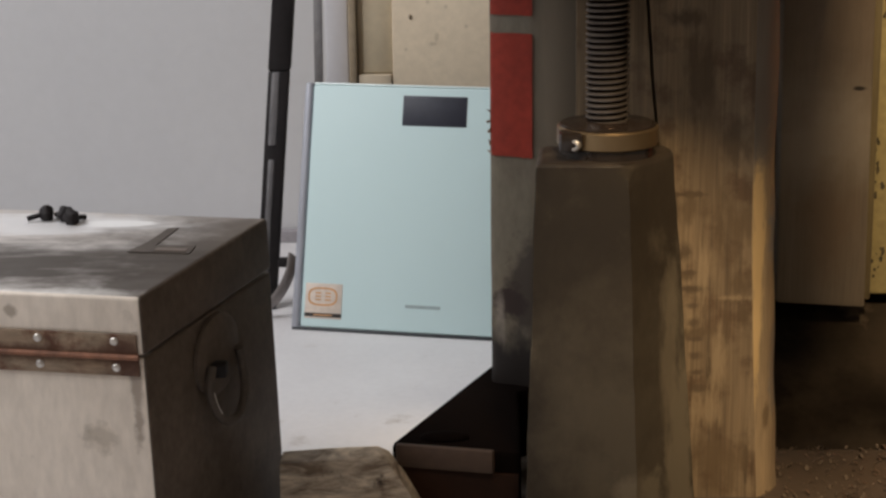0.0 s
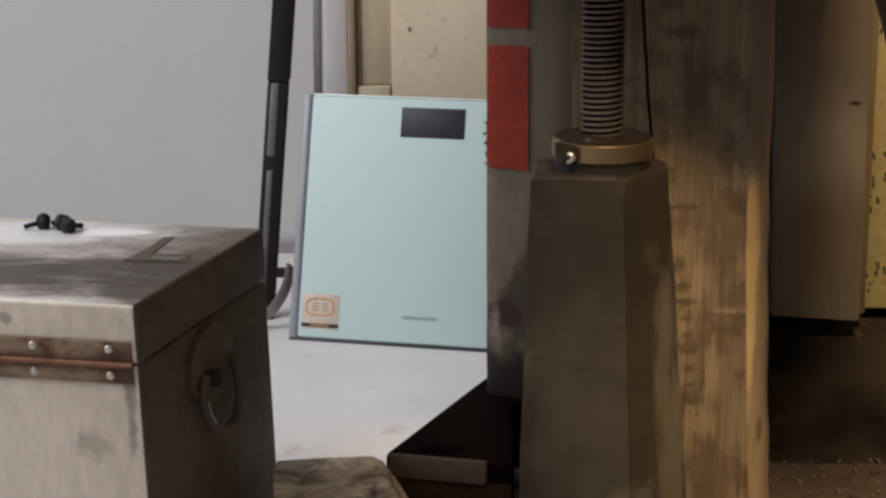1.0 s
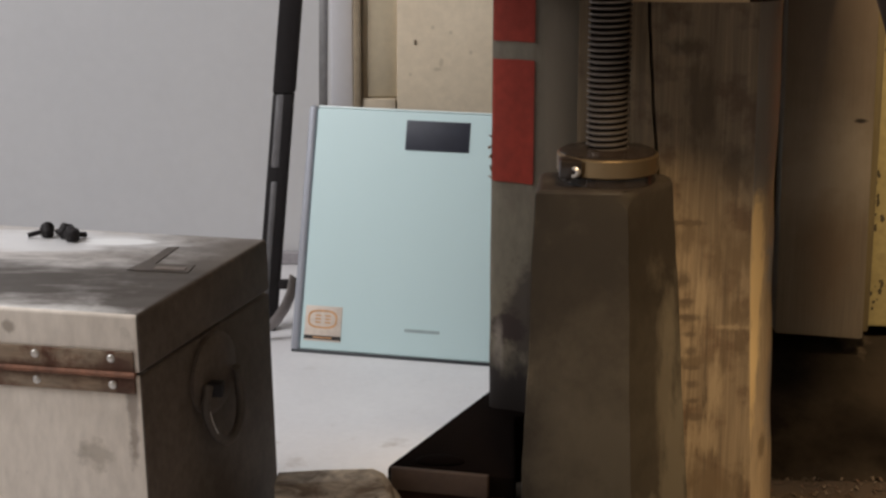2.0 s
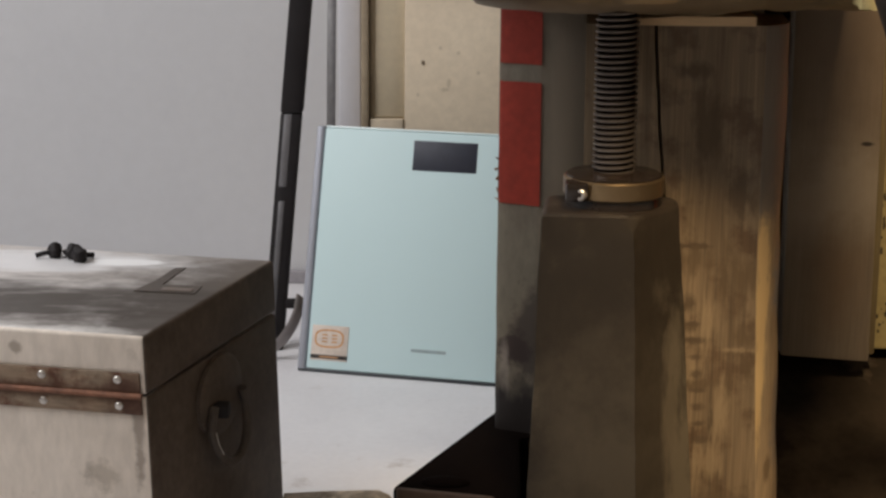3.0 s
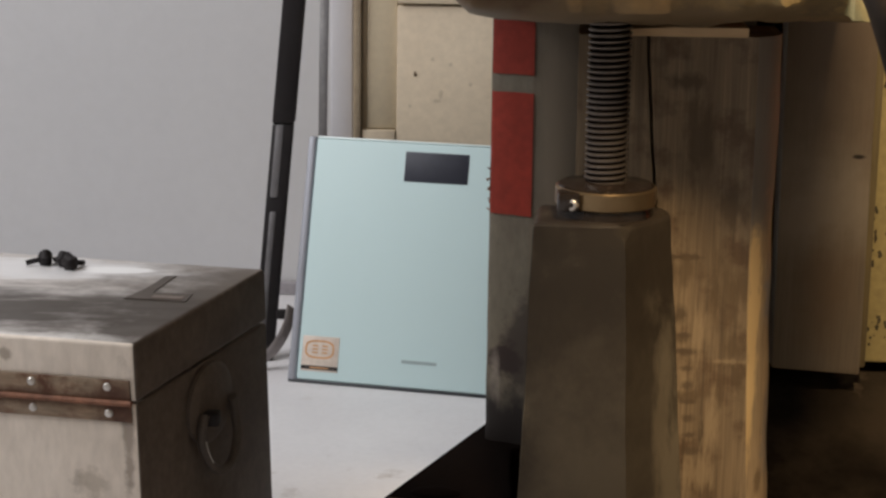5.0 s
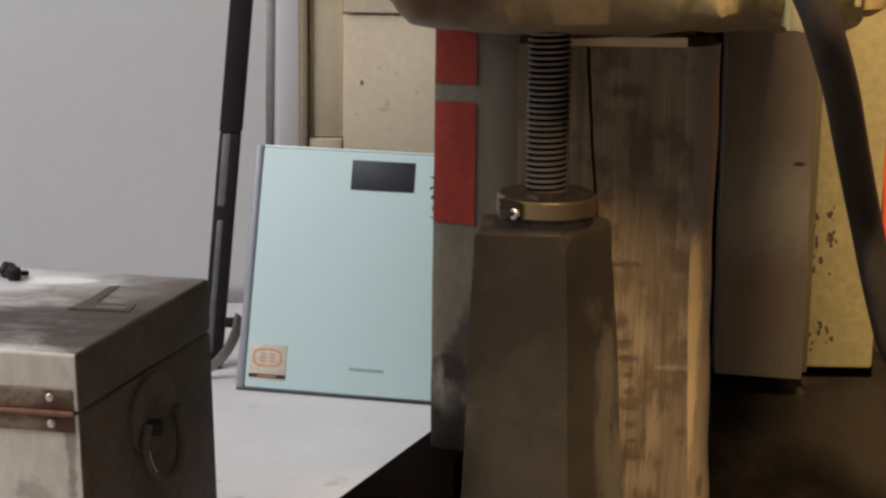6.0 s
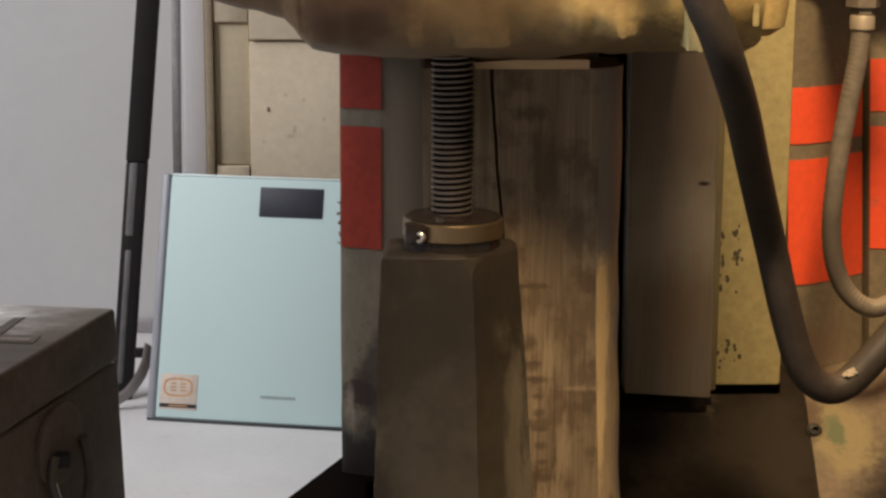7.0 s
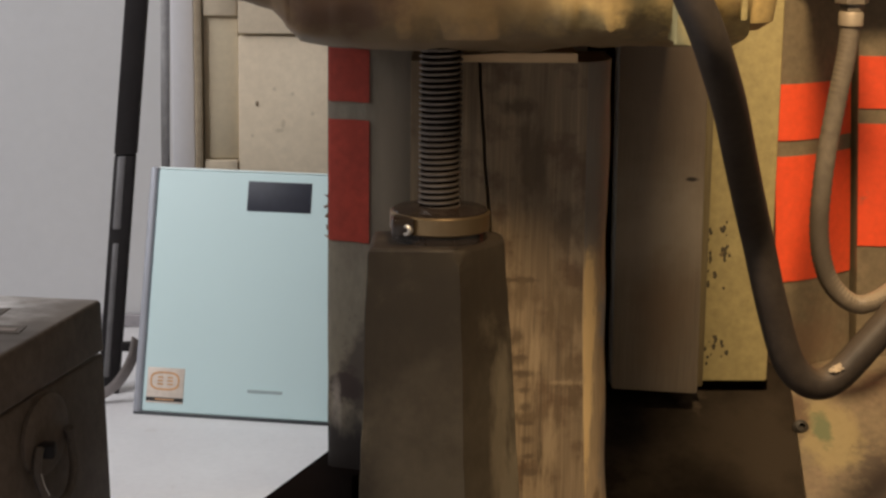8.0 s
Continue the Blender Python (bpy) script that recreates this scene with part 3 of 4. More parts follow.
part("edging", block(-0.114, -0.1045, 2.300, 2.55, 0.0, 1.05, 0.002), M_EDGE, cup, "tan wooden edge strip")
part("stile", block(-0.0975, -0.0620, 2.3085, 2.3118, 0.282, 0.453, 0.0010), M_CUPB2, cup)
part("stile", block(-0.1035, -0.0630, 2.303, 2.3118, 0.456, 1.04, 0.0015), M_CUPB, cup)
part("stile", block(-0.1035, -0.0630, 2.303, 2.3118, 0.01, 0.280, 0.0015), M_CUPB, cup)
part("door_panel", block(-0.0615, 0.60, 2.304, 2.3118, 0.01, 0.4320, 0.002), M_CUPB, cup, "cream painted lower panel with small stains")
part("upper_panel", block(-0.0610, 0.60, 2.300, 2.3118, 0.4350, 1.04, 0.002), M_CUPB, cup)
bm = bmesh.new()
bmesh.ops.create_uvsphere(bm, u_segments=10, v_segments=6, radius=0.0022)
bm.transform(Matrix.Translation((-0.0395, 2.3035, 0.350)) @ Matrix.Diagonal((0.8, 0.5, 1.5, 1)))
part("knot_hole", bm, M_BROWN, cup, "small dark hole")

single("white_board", block(-0.1440, -0.1165, 2.325, 2.345, 0, 1.05, 0.003), M_WHITE, "tall narrow white board standing beside the cupboard", "board")
single("grey_pipe", tube([(-0.158, 2.345, 0), (-0.155, 2.345, 0.3), (-0.1505, 2.345, 0.6), (-0.146, 2.345, 1.05)], 0.0055, 12), M_GREYPIPE, "thin grey upright pipe beside the white board", "pipe")

rod = thing("leaning_bar", "black bar with a worn steel lower end leaning on the wall", "bar", pose(-0.21, 2.26, 0))


def slant(z0, z1, x0, x1, dy=0.0, thick=0.016):
    """A length of the leaning bar, from x0 to x1 across its width of one."""
    rings = []
    for z in (z0, z1):
        c, w = Vector((-0.2333 + 0.0688 * z, 2.245 + 0.22 * z + dy, z)), 0.0255 + 0.001 * z
        rings.append([c + Vector(p) for p in ((w * x0, 0, 0), (w * x1, 0, 0), (w * x1, thick, 0), (w * x0, thick, 0))])
    b = loft(rings)
    bmesh.ops.bevel(b, geom=b.edges[:], offset=0.0025, segments=2, profile=0.5, affect="EDGES")
    return b


part("sleeve", slant(0.285, 1.25, -0.02, 1.04, -0.0015, 0.018), M_BLACK, rod)
part("shaft", slant(0.0, 0.2845, 0.0, 1.0), M_BLACK, rod)
part("worn_strip", slant(0.196, 0.2840, 0.16, 0.58, -0.0015, 0.004), M_WORN, rod, "worn bare steel strip")
part("worn_strip", slant(0.02, 0.180, 0.22, 0.55, -0.0015, 0.004), M_WORN, rod, "worn bare steel strip")
part("stub", block(-0.204, -0.186, 2.25, 2.262, 0.052, 0.063, 0.002), M_BLACK, rod)

single("webbing_strap", tube([(-0.260, 2.20, 0.004), (-0.232, 2.205, 0.008), (-0.210, 2.21, 0.018), (-0.196, 2.215, 0.034), (-0.187, 2.225, 0.052), (-0.184, 2.24, 0.07)], 0.010, 10, flat=0.25),
       M_STRAP, "grey webbing strap curled on the floor behind the scale", "strap")

# ---- bathroom scale ----
LEAN, TURN = 17.5, -11.85
scale_m = pose(-0.1795, 2.163, 0.0006, 0, 0, TURN) @ pose(0, 0, 0, -LEAN)
sc = thing("bathroom_scale", "pale glass bathroom scale standing on edge against the cupboard", "bathroom scale", scale_m)
part("housing", block(0.006, 0.316, 0.010, 0.026, 0.0, 0.294, 0.004), M_DARKPL, sc, "dark plastic back shell", local=True)
part("glass_plate", block(0.0095, 0.3105, 0.0, 0.0085, 0.004, 0.2915, 0.0022, 3), M_GLASS, sc, "pale green-white glass plate", local=True)
part("side_strip", block(-0.002, 0.0090, 0.0, 0.014, 0.001, 0.2945, 0.004, 3), M_ALU, sc, "aluminium side strip", local=True)
part("side_strip", block(0.3110, 0.322, 0.0, 0.014, 0.001, 0.2945, 0.004, 3), M_ALU, sc, "aluminium side strip", local=True)
part("edge_highlight", block(0.0095, 0.3105, 0.0012, 0.0095, 0.2918, 0.2945, 0.0012), M_RIM, sc, "bright ground glass edge", local=True)
part("bottom_edge", block(-0.001, 0.321, 0.0006, 0.013, 0.0, 0.0036, 0.001), M_DARKPL, sc, "black lower edge", local=True)
part("display", block(0.1200, 0.1970, -0.0007, 0.003, 0.2462, 0.2815, 0.0003), M_LCD, sc, "dark blank display window", local=True)
st = part("sticker", block(0.0140, 0.0590, -0.0005, 0.002, 0.0145, 0.0560, 0.0002), M_STICK, sc, "peach square sticker with orange oval print", local=True)
st.name = "sticker"
PLACE[st.name] = scale_m


def ring_flat(cx, cz, rx, rz, w, y0, y1, power=3.0, n=36):
    """A flat rounded ring in the plane of the scale."""
    def edge(k, rx, rz, y):
        a = 2 * math.pi * k / n
        c, s = math.cos(a), math.sin(a)
        return (cx + rx * math.copysign(abs(c) ** (2 / power), c), y, cz + rz * math.copysign(abs(s) ** (2 / power), s))
    b = bmesh.new()
    loops = [[b.verts.new(edge(k, rx - d, rz - d, y)) for k in range(n)] for d, y in ((0, y1), (0, y0), (w, y0), (w, y1))]
    for i in range(4):
        p, q = loops[i], loops[(i + 1) % 4]
        for k in range(n):
            b.faces.new((p[k], p[(k + 1) % n], q[(k + 1) % n], q[k]))
    return b


part("oval_print", ring_flat(0.0355, 0.0405, 0.0180, 0.0110, 0.0022, -0.0008, 0.0), M_STICKO, st, local=True)
for gx in (0.0265, 0.0385):
    for x0, x1, z0, z1 in ((0, 0.007, 0.0438, 0.0456), (0, 0.007, 0.0398, 0.0416), (0, 0.007, 0.0358, 0.0376)):
        part("print_stroke", block(gx + x0, gx + x1, -0.0008, 0.0, z0, z1, 0), M_STICKO, st, local=True)
part("print_bar", block(0.0140, 0.0590, -0.0008, 0.0, 0.0165, 0.0210, 0), M_STICKK, st, local=True)
part("print_bar", block(0.0250, 0.0480, -0.0010, 0.0, 0.0180, 0.0195, 0), M_STICKO, st, local=True)
part("print_line", block(0.1360, 0.1780, -0.0006, 0.002, 0.0325, 0.0360, 0), M_PRINT, sc, "faint grey printed line", local=True)

# ---- steel box ----
FR, RR = Vector((-0.208, 1.385, 0)), Vector((-0.139, 1.629, 0))
ALONG = Vector((-0.985, 0.172, 0))
LB, HB, SEAM = 0.42, 0.27, 0.222
sidev = RR - FR
bx = thing("steel_box", "dull dented steel storage box with grimy, shade-darkened side standing on floor", "box", Matrix.Translation(FR))


def on_box(a, b, z):
    """The sides flare a little towards the floor. a: along the front from its corner, b: 0..1 along the side, z up."""
    return FR + ALONG * (a - 0.030 * (HB - z)) + sidev * b + Vector((0, 0, z))


def box_solid(a0, a1, b0, b1, z0, z1, bevel=0.0):
    b = loft([[on_box(a0, b0, z), on_box(a1, b0, z), on_box(a1, b1, z), on_box(a0, b1, z)] for z in (z0, z1)])
    bmesh.ops.recalc_face_normals(b, faces=b.faces)
    if bevel:
        bmesh.ops.bevel(b, geom=b.edges[:], offset=bevel, segments=3, profile=0.5, affect="EDGES")
    return b


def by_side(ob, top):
    """Top, front and side faces of the box each take their own sheet; the side's is darkened for shade."""
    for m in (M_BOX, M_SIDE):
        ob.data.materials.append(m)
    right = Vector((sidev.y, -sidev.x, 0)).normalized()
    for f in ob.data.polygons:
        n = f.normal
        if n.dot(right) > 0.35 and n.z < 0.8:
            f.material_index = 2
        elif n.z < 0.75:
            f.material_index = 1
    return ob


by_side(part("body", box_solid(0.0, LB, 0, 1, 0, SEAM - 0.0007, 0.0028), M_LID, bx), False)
by_side(part("lid", box_solid(-0.001, LB, -0.004, 1.002, SEAM + 0.0007, HB, 0.0042), M_LID, bx, "smeared steel lid with reflections painted in"), True)
hinge = part("hinge", box_solid(0.004, LB - 0.02, -0.012, -0.0065, 0.224, 0.2405, 0.001), M_RUST, bx, "rusty riveted strip hinge")
part("lower_leaf", box_solid(0.004, LB - 0.02, -0.010, -0.0015, 0.2065, 0.2205, 0.001), M_RUST, hinge)
pin0, pin1 = on_box(0.003, -0.014, 0.2222), on_box(LB - 0.02, -0.014, 0.2222)
part("hinge_pin", tube([pin0, (pin0 + pin1) / 2, pin1], 0.0024, 10), M_PIN, hinge, "brown rusted hinge pin")
for a in (0.022, 0.084, 0.15, 0.22, 0.29, 0.36):
    for z in (0.2345, 0.2135):
        bm = bmesh.new()
        bmesh.ops.create_uvsphere(bm, u_segments=12, v_segments=8, radius=0.0034)
        bm.transform(Matrix.Translation(on_box(a, -0.012, z)) @ Matrix.Diagonal((1, 0.5, 1, 1)))
        part("rivet", bm, M_RIVET, hinge, "bright rivet")
n_side = Vector((sidev.y, -sidev.x, 0)).normalized()
u_side = sidev.normalized()
hc = on_box(0, 0.49, 0.176) + n_side * 0.003
hd = part("handle_plate", loft([[hc + u_side * 0.042 * math.cos(k * math.pi / 12) * s + Vector((0, 0, 0.034 * math.sin(k * math.pi / 12) * s + 0.010)) + n_side * o for k in range(24)] for s, o in ((1, -0.003), (1, 0.0005), (0.85, 0.003))]), M_SIDE, bx, "oval dark handle plate")
ringp = [hc + u_side * (0.034 * math.cos(k * math.pi / 10)) + Vector((0, 0, -0.012 + 0.034 * math.sin(k * math.pi / 10))) + n_side * (0.007 + 0.006 * max(0, -math.sin(k * math.pi / 10))) for k in range(8, 23)]
part("ring_handle", tube(ringp, 0.0040, 10, steps=4), M_MARK, hd, "hanging black steel ring handle")
# highlight on the ring, added as a bright sliver
part("ring_glint", tube([p + n_side * 0.0034 for p in ringp[2:5]], 0.0009, 8, steps=4), M_RIVET, hd, "bright sliver for the glint on the ring")
part("boss", block(hc.x - 0.006, hc.x + 0.010, hc.y - 0.024, hc.y - 0.010, hc.z - 0.004, hc.z + 0.008, 0.002), M_BLACK, hd)
# flat latch plate and adhesive mark on the lid
part("latch_mark", prism([(-0.241, 1.515), (-0.189, 1.508), (-0.187, 1.533), (-0.221, 1.535), (-0.211, 1.594), (-0.220, 1.592), (-0.229, 1.548)], HB + 0.0002, HB + 0.0008), M_MARK, bx, "dark angled adhesive mark")
part("latch_plate", prism([(-0.219, 1.516), (-0.193, 1.513), (-0.192, 1.522), (-0.218, 1.525)], HB + 0.0009, HB + 0.0014), M_LATCH, bx, "worn brown latch plate")


def small_knob(x, y, turn):
    k = thing("thumb_screw", "small black thumb screw lying on the steel box", "screw", pose(x, y, HB + 0.0062, 0, 0, turn), "thumb screws on the box")
    b = bmesh.new()
    bmesh.ops.create_uvsphere(b, u_segments=14, v_segments=9, radius=0.0078)
    for v in b.verts:
        v.co.x *= 0.8
        v.co *= 1 + 0.10 * math.sin(5 * math.atan2(v.co.y, v.co.z))
    part("head", b, M_BLACK, k, local=True)
    part("stem", tube([(0.003, 0, -0.001), (0.010, 0, -0.002), (0.017, 0, -0.0035)], 0.0026, 8, ridge=0.0006), M_BLACK, k, local=True)
    return k


for x, y, turn in ((-0.3325, 1.626, 200), (-0.3150, 1.622, 130), (-0.3075, 1.611, 60)):
    small_knob(x, y, turn)

# ---- dirty block and machine foot ----
rings = []
for y in (1.564, 1.574, 1.584, 1.594):
    rings.append([(-0.129, y, 0.0), (0.004, y, 0.0), (-0.009, y, 0.026), (-0.022, y, 0.048), (-0.034, y, 0.065), (-0.044, y, 0.0695), (-0.090, y, 0.0675), (-0.128, y, 0.0645)])
bm = loft(rings)
bmesh.ops.bevel(bm, geom=[e for e in bm.edges if e.is_boundary or e.calc_face_angle(0) > 0.6], offset=0.002, segments=2, profile=0.5, affect="EDGES")
single("packing_block", bm, M_PLANK, "dirty smeared wooden packing block lying on the floor", "wood block")
FOOT = [(-0.033, 1.600), (0.083, 1.576), (0.083, 1.63), (0.083, 1.74), (0.132, 1.762), (0.132, 2.02), (0.0575, 2.02), (0.0575, 1.822)]
mm = thing("milling_machine", "yellow and beige painted milling machine with orange tape bands", "machine", pose(0.4, 1.9, 0))
ft = part("foot", prism(FOOT, 0.0, 0.07, 0.005), M_OIL_SHADE, mm, "black oily cast iron foot, shade painted in")
part("front_face", prism([(-0.030, 1.5955), (0.081, 1.5725), (0.081, 1.5780), (-0.030, 1.6010)], 0.002, 0.0495, 0.001), M_FRONT, ft, "red-brown oily front face")
part("lip", prism([(-0.028, 1.5925), (0.058, 1.5735), (0.060, 1.5800), (-0.028, 1.5990)], 0.050, 0.0715, 0.002), M_BROWNLIP, ft, "lighter rusty brown front lip")
bm = bmesh.new()
bmesh.ops.create_uvsphere(bm, u_segments=14, v_segments=8, radius=0.014)
bm.transform(Matrix.Translation((0.015, 1.612, 0.071)) @ Matrix.Diagonal((1.6, 0.8, 0.35, 1)))
part("oil_lump", bm, M_OIL_SHADE, ft)

# ---- machine column with red tape ----
COL = [(0.0575, 1.768), (0.0620, 1.763), (0.080, 1.757), (0.091, 1.7515), (0.0965, 1.7495), (0.106, 1.7490), (0.116, 1.7490), (0.128, 1.7495), (0.140, 1.752), (0.300, 1.766)]
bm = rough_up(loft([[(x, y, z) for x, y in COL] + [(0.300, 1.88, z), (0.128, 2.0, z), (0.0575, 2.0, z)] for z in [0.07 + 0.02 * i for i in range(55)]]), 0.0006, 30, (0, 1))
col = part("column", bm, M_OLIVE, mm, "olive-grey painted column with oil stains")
TAPE = COL[1:5]
part("red_tape", rough_up(strip_face([(0.0580, 1.7672)] + TAPE, 0.2955, 0.4115, 0.0016, 8), 0.0005, 40, (2,)), M_RED, col, "matt red tape")
part("red_tape", rough_up(strip_face([(0.0580, 1.7672)] + TAPE, 0.4285, 0.4780, 0.0016, 4), 0.0005, 40, (2,)), M_RED, col, "matt red tape")
random.seed(4)
for i in range(5):
    z = 0.300 + 0.010 * i + random.uniform(-0.003, 0.003)
    b = bmesh.new()
    bmesh.ops.create_cone(b, cap_ends=True, segments=6, radius1=0.0016, radius2=0.0003, depth=0.006)
    b.transform(Matrix.Translation((0.0570, 1.766, z)) @ pose(0, 0, 0, 20 * (i % 3), -60 + 40 * (i % 4), 0))
    part("paint_curl", b, M_RUST, col, "curled flake of old paint")

# ---- jack: tapered housing, collar and threaded spindle ----
JX, JY = 0.1568, 1.598
jk = thing("screw_jack", "oily brown cast iron screw jack with tapered octagonal housing", "screw jack", pose(JX, JY, 0))


def housing_ring(z, w, cx):
    """A square with one broad cut corner, w half wide."""
    wy = w * 0.88
    pts = ((-w, -wy * 0.99), (-w * 0.99, -wy), (w * 0.28, -wy), (w, wy * 0.02), (w, wy * 0.30), (w * 0.93, wy * 0.5), (-w * 0.88, wy * 0.5), (-w * 0.93, wy * 0.30))
    return [(cx + x, JY + y, z) for x, y in pts]


rings = []
for i in range(40):
    u = i / 39
    rings.append(housing_ring(0.328 * u, 0.0765 + (0.0595 - 0.0765) * u, JX + 0.0065 * (1 - u) - 0.002))
rings += [housing_ring(0.3315, 0.0588, JX - 0.002), housing_ring(0.3335, 0.0565, JX - 0.002), housing_ring(0.3340, 0.0540, JX - 0.002)]
bm = loft(rings)
broad = [e for e in bm.edges if abs(e.verts[0].co.z - e.verts[1].co.z) > 0.0015 and all(v.co.y < JY - 0.03 and v.co.x > JX for v in e.verts)]
bmesh.ops.bevel(bm, geom=broad, offset=0.013, segments=5, profile=0.5, affect="EDGES")
part("housing", rough_up(rough_up(bm, 0.0014, 12), 0.0006, 45), M_JACK, jk)
part("collar", lathe([(0.030, 0.3415), (0.0420, 0.3415), (0.0432, 0.3428), (0.0432, 0.3562), (0.0418, 0.3575), (0.036, 0.3577), (0.030, 0.3565), (0.0195, 0.3565)], JX + 0.0005, JY, 56), M_BRASS, jk, "oily bronze collar")
part("collar_top", rough_up(lathe([(0.0412, 0.3578), (0.0400, 0.3588), (0.030, 0.3586), (0.0210, 0.3606), (0.0186, 0.3612)], JX + 0.0005, JY, 56), 0.0004, 90), M_WET, jk, "wet black oil on the collar")
part("collar_base", lathe([(0.0415, 0.3335), (0.0405, 0.3418), (0.02, 0.3418)], JX, JY), M_WET, jk)
part("clamp_slot", rough_up(block(JX - 0.0415, JX - 0.0225, JY - 0.0408, JY - 0.020, 0.3418, 0.3570, 0.002), 0.0008, 60), M_WET, jk, "dark oily clamp slot")
b = lathe([(0.0052, 0.0), (0.0052, 0.0040), (0.0040, 0.0052), (0.0022, 0.0050), (0.0020, 0.0030)], 0, 0, 14)
b.transform(Matrix.Translation((JX - 0.0275, JY - 0.0370, 0.3475)) @ pose(0, 0, 0, 90, 0, -32))
part("set_screw", b, M_RIVET, jk, "bright set screw in the collar")
b = lathe([(0.0032, 0.0), (0.0032, 0.0030), (0.0018, 0.0042)], 0, 0, 10)
b.transform(Matrix.Translation((JX - 0.0365, JY - 0.0310, 0.3465)) @ pose(0, 0, 0, 90, 0, -48))
part("set_screw", b, M_STEEL, jk, "bright set screw in the collar")
# spindle with a real thread
TURNS, PITCH, NS = 31, 0.0050, 28
bm = bmesh.new()
rows = []
for k in range(TURNS * NS + 1):
    a = 2 * math.pi * k / NS
    z = 0.346 + PITCH * k / NS
    row = []
    for r, dz in ((0.0152, -0.0012), (0.0152, -0.0009), (0.0184, 0.0004), (0.0184, 0.0018), (0.0152, 0.0031)):
        row.append(bm.verts.new((JX + r * math.cos(a), JY + r * math.sin(a), z + dz)))
    rows.append(row)
for p, q in zip(rows, rows[1:]):
    for i in range(4):
        bm.faces.new((p[i], p[i + 1], q[i + 1], q[i]))
sp = part("spindle", bm, M_SCREW, jk, "oiled steel screw thread", smooth=False)
# dark core: shade between the threads put into the colour
part("core", lathe([(0.0164, 0.338), (0.0164, 0.508)], JX, JY, 28), M_OIL_SHADE, sp, "thread root, shade painted dark")

# ---- timber post with its drying crack, and the shim ----
TY = 1.642
post = thing("timber_post", "oil-stained sawn timber post with a long crack standing upright", "timber post", pose(0.24, TY + 0.07, 0))
cols = [0.136, 0.150, 0.165, 0.180, 0.192, 0.2010, 0.2025, 0.2040, 0.215, 0.228, 0.242, 0.256, 0.270, 0.282, 0.2905]
zs = [0.4800 * i / 60 for i in range(61)]
bm = bmesh.new()
front = []
for z in zs:
    row = []
    for i, x in enumerate(cols):
        wob = (0.0026 * noise.noise(Vector((0, 3, z * 11))) + 0.0012 * noise.noise(Vector((5, 3, z * 45)))) * (1.0 if 4 < i < 8 else 0.2)
        bend = -0.006 + 0.08 * min(0.15, max(0.0, 0.46 - z)) if 5 <= i <= 7 else (0.003 * max(0.0, 0.46 - z) if i > 3 else 0)
        y = TY + 0.0010 * noise.noise(Vector((x * 60, 0, z * 6))) + (min(0.018, 0.09 * max(0, z - 0.20)) if i == 6 else 0) + 0.0018 * noise.noise(Vector((x * 25, 4, z * 3)))
        row.append(bm.verts.new((x - 0.0035 + wob + bend + 0.010 * max(0, 0.24 - z) / 0.24 * (i > 12), y, z)))
    # the worn arris
    for k, (ax, ay) in enumerate(((0.3000, 0.0055), (0.3080, 0.0150), (0.3145, 0.0300), (0.3150, 0.088))):
        n = noise.noise(Vector((k, 7, z * 14)))
        row.append(bm.verts.new((ax - 0.0035 + 0.0030 * n * (k < 3) + 0.010 * max(0, 0.24 - z) / 0.24, TY + ay, z)))
    row.append(bm.verts.new((0.136, TY + 0.088, z)))
    front.append(row)
for p, q in zip(front, front[1:]):
    for i in range(len(p)):
        bm.faces.new((p[i], p[(i + 1) % len(p)], q[(i + 1) % len(p)], q[i]))
bm.faces.new(front[0])
bm.faces.new(front[-1])
bm.faces.ensure_lookup_table()
body = part("post", bm, M_WOOD, post)
body.data.materials.append(M_WOODW)
nrow = len(front[0])
for f in body.data.polygons[:60 * nrow]:
    if len(cols) - 1 <= f.index % nrow < len(cols) + 3:
        f.material_index = 1
sh = loft([[(0.150, TY - 0.012, z0), (0.213, TY - 0.014, z0), (0.276, TY - 0.013, z0), (0.276, TY + 0.085, z0), (0.150, TY + 0.085, z0)] for z0 in (0.4810, 0.4890)])
for v in sh.verts:
    if v.co.z > 0.485 and v.co.x < 0.2:
        v.co.z -= 0.004
single("pine_shim", sh, M_PINE, "clean pine shim laid on top of the timber post", "wood shim", smooth=False)

# ---- the casting above ----
ST = [(-0.34, 0.775, 0.745), (-0.16, 0.640, 0.610), (-0.10, 0.602, 0.572), (-0.057, 0.585, 0.552), (-0.015, 0.572, 0.541), (0.018, 0.565, 0.532), (0.028, 0.555, 0.521), (0.040, 0.548, 0.513), (0.069, 0.544, 0.5090),
      (0.12, 0.548, 0.5060), (0.17, 0.552, 0.5050), (0.215, 0.552, 0.5060), (0.245, 0.545, 0.5070), (0.262, 0.537, 0.5080), (0.287, 0.5225, 0.5100), (0.302, 0.528, 0.5105), (0.327, 0.542, 0.5110), (0.336, 0.546, 0.5115), (0.40, 0.55, 0.5120)]
rings = []
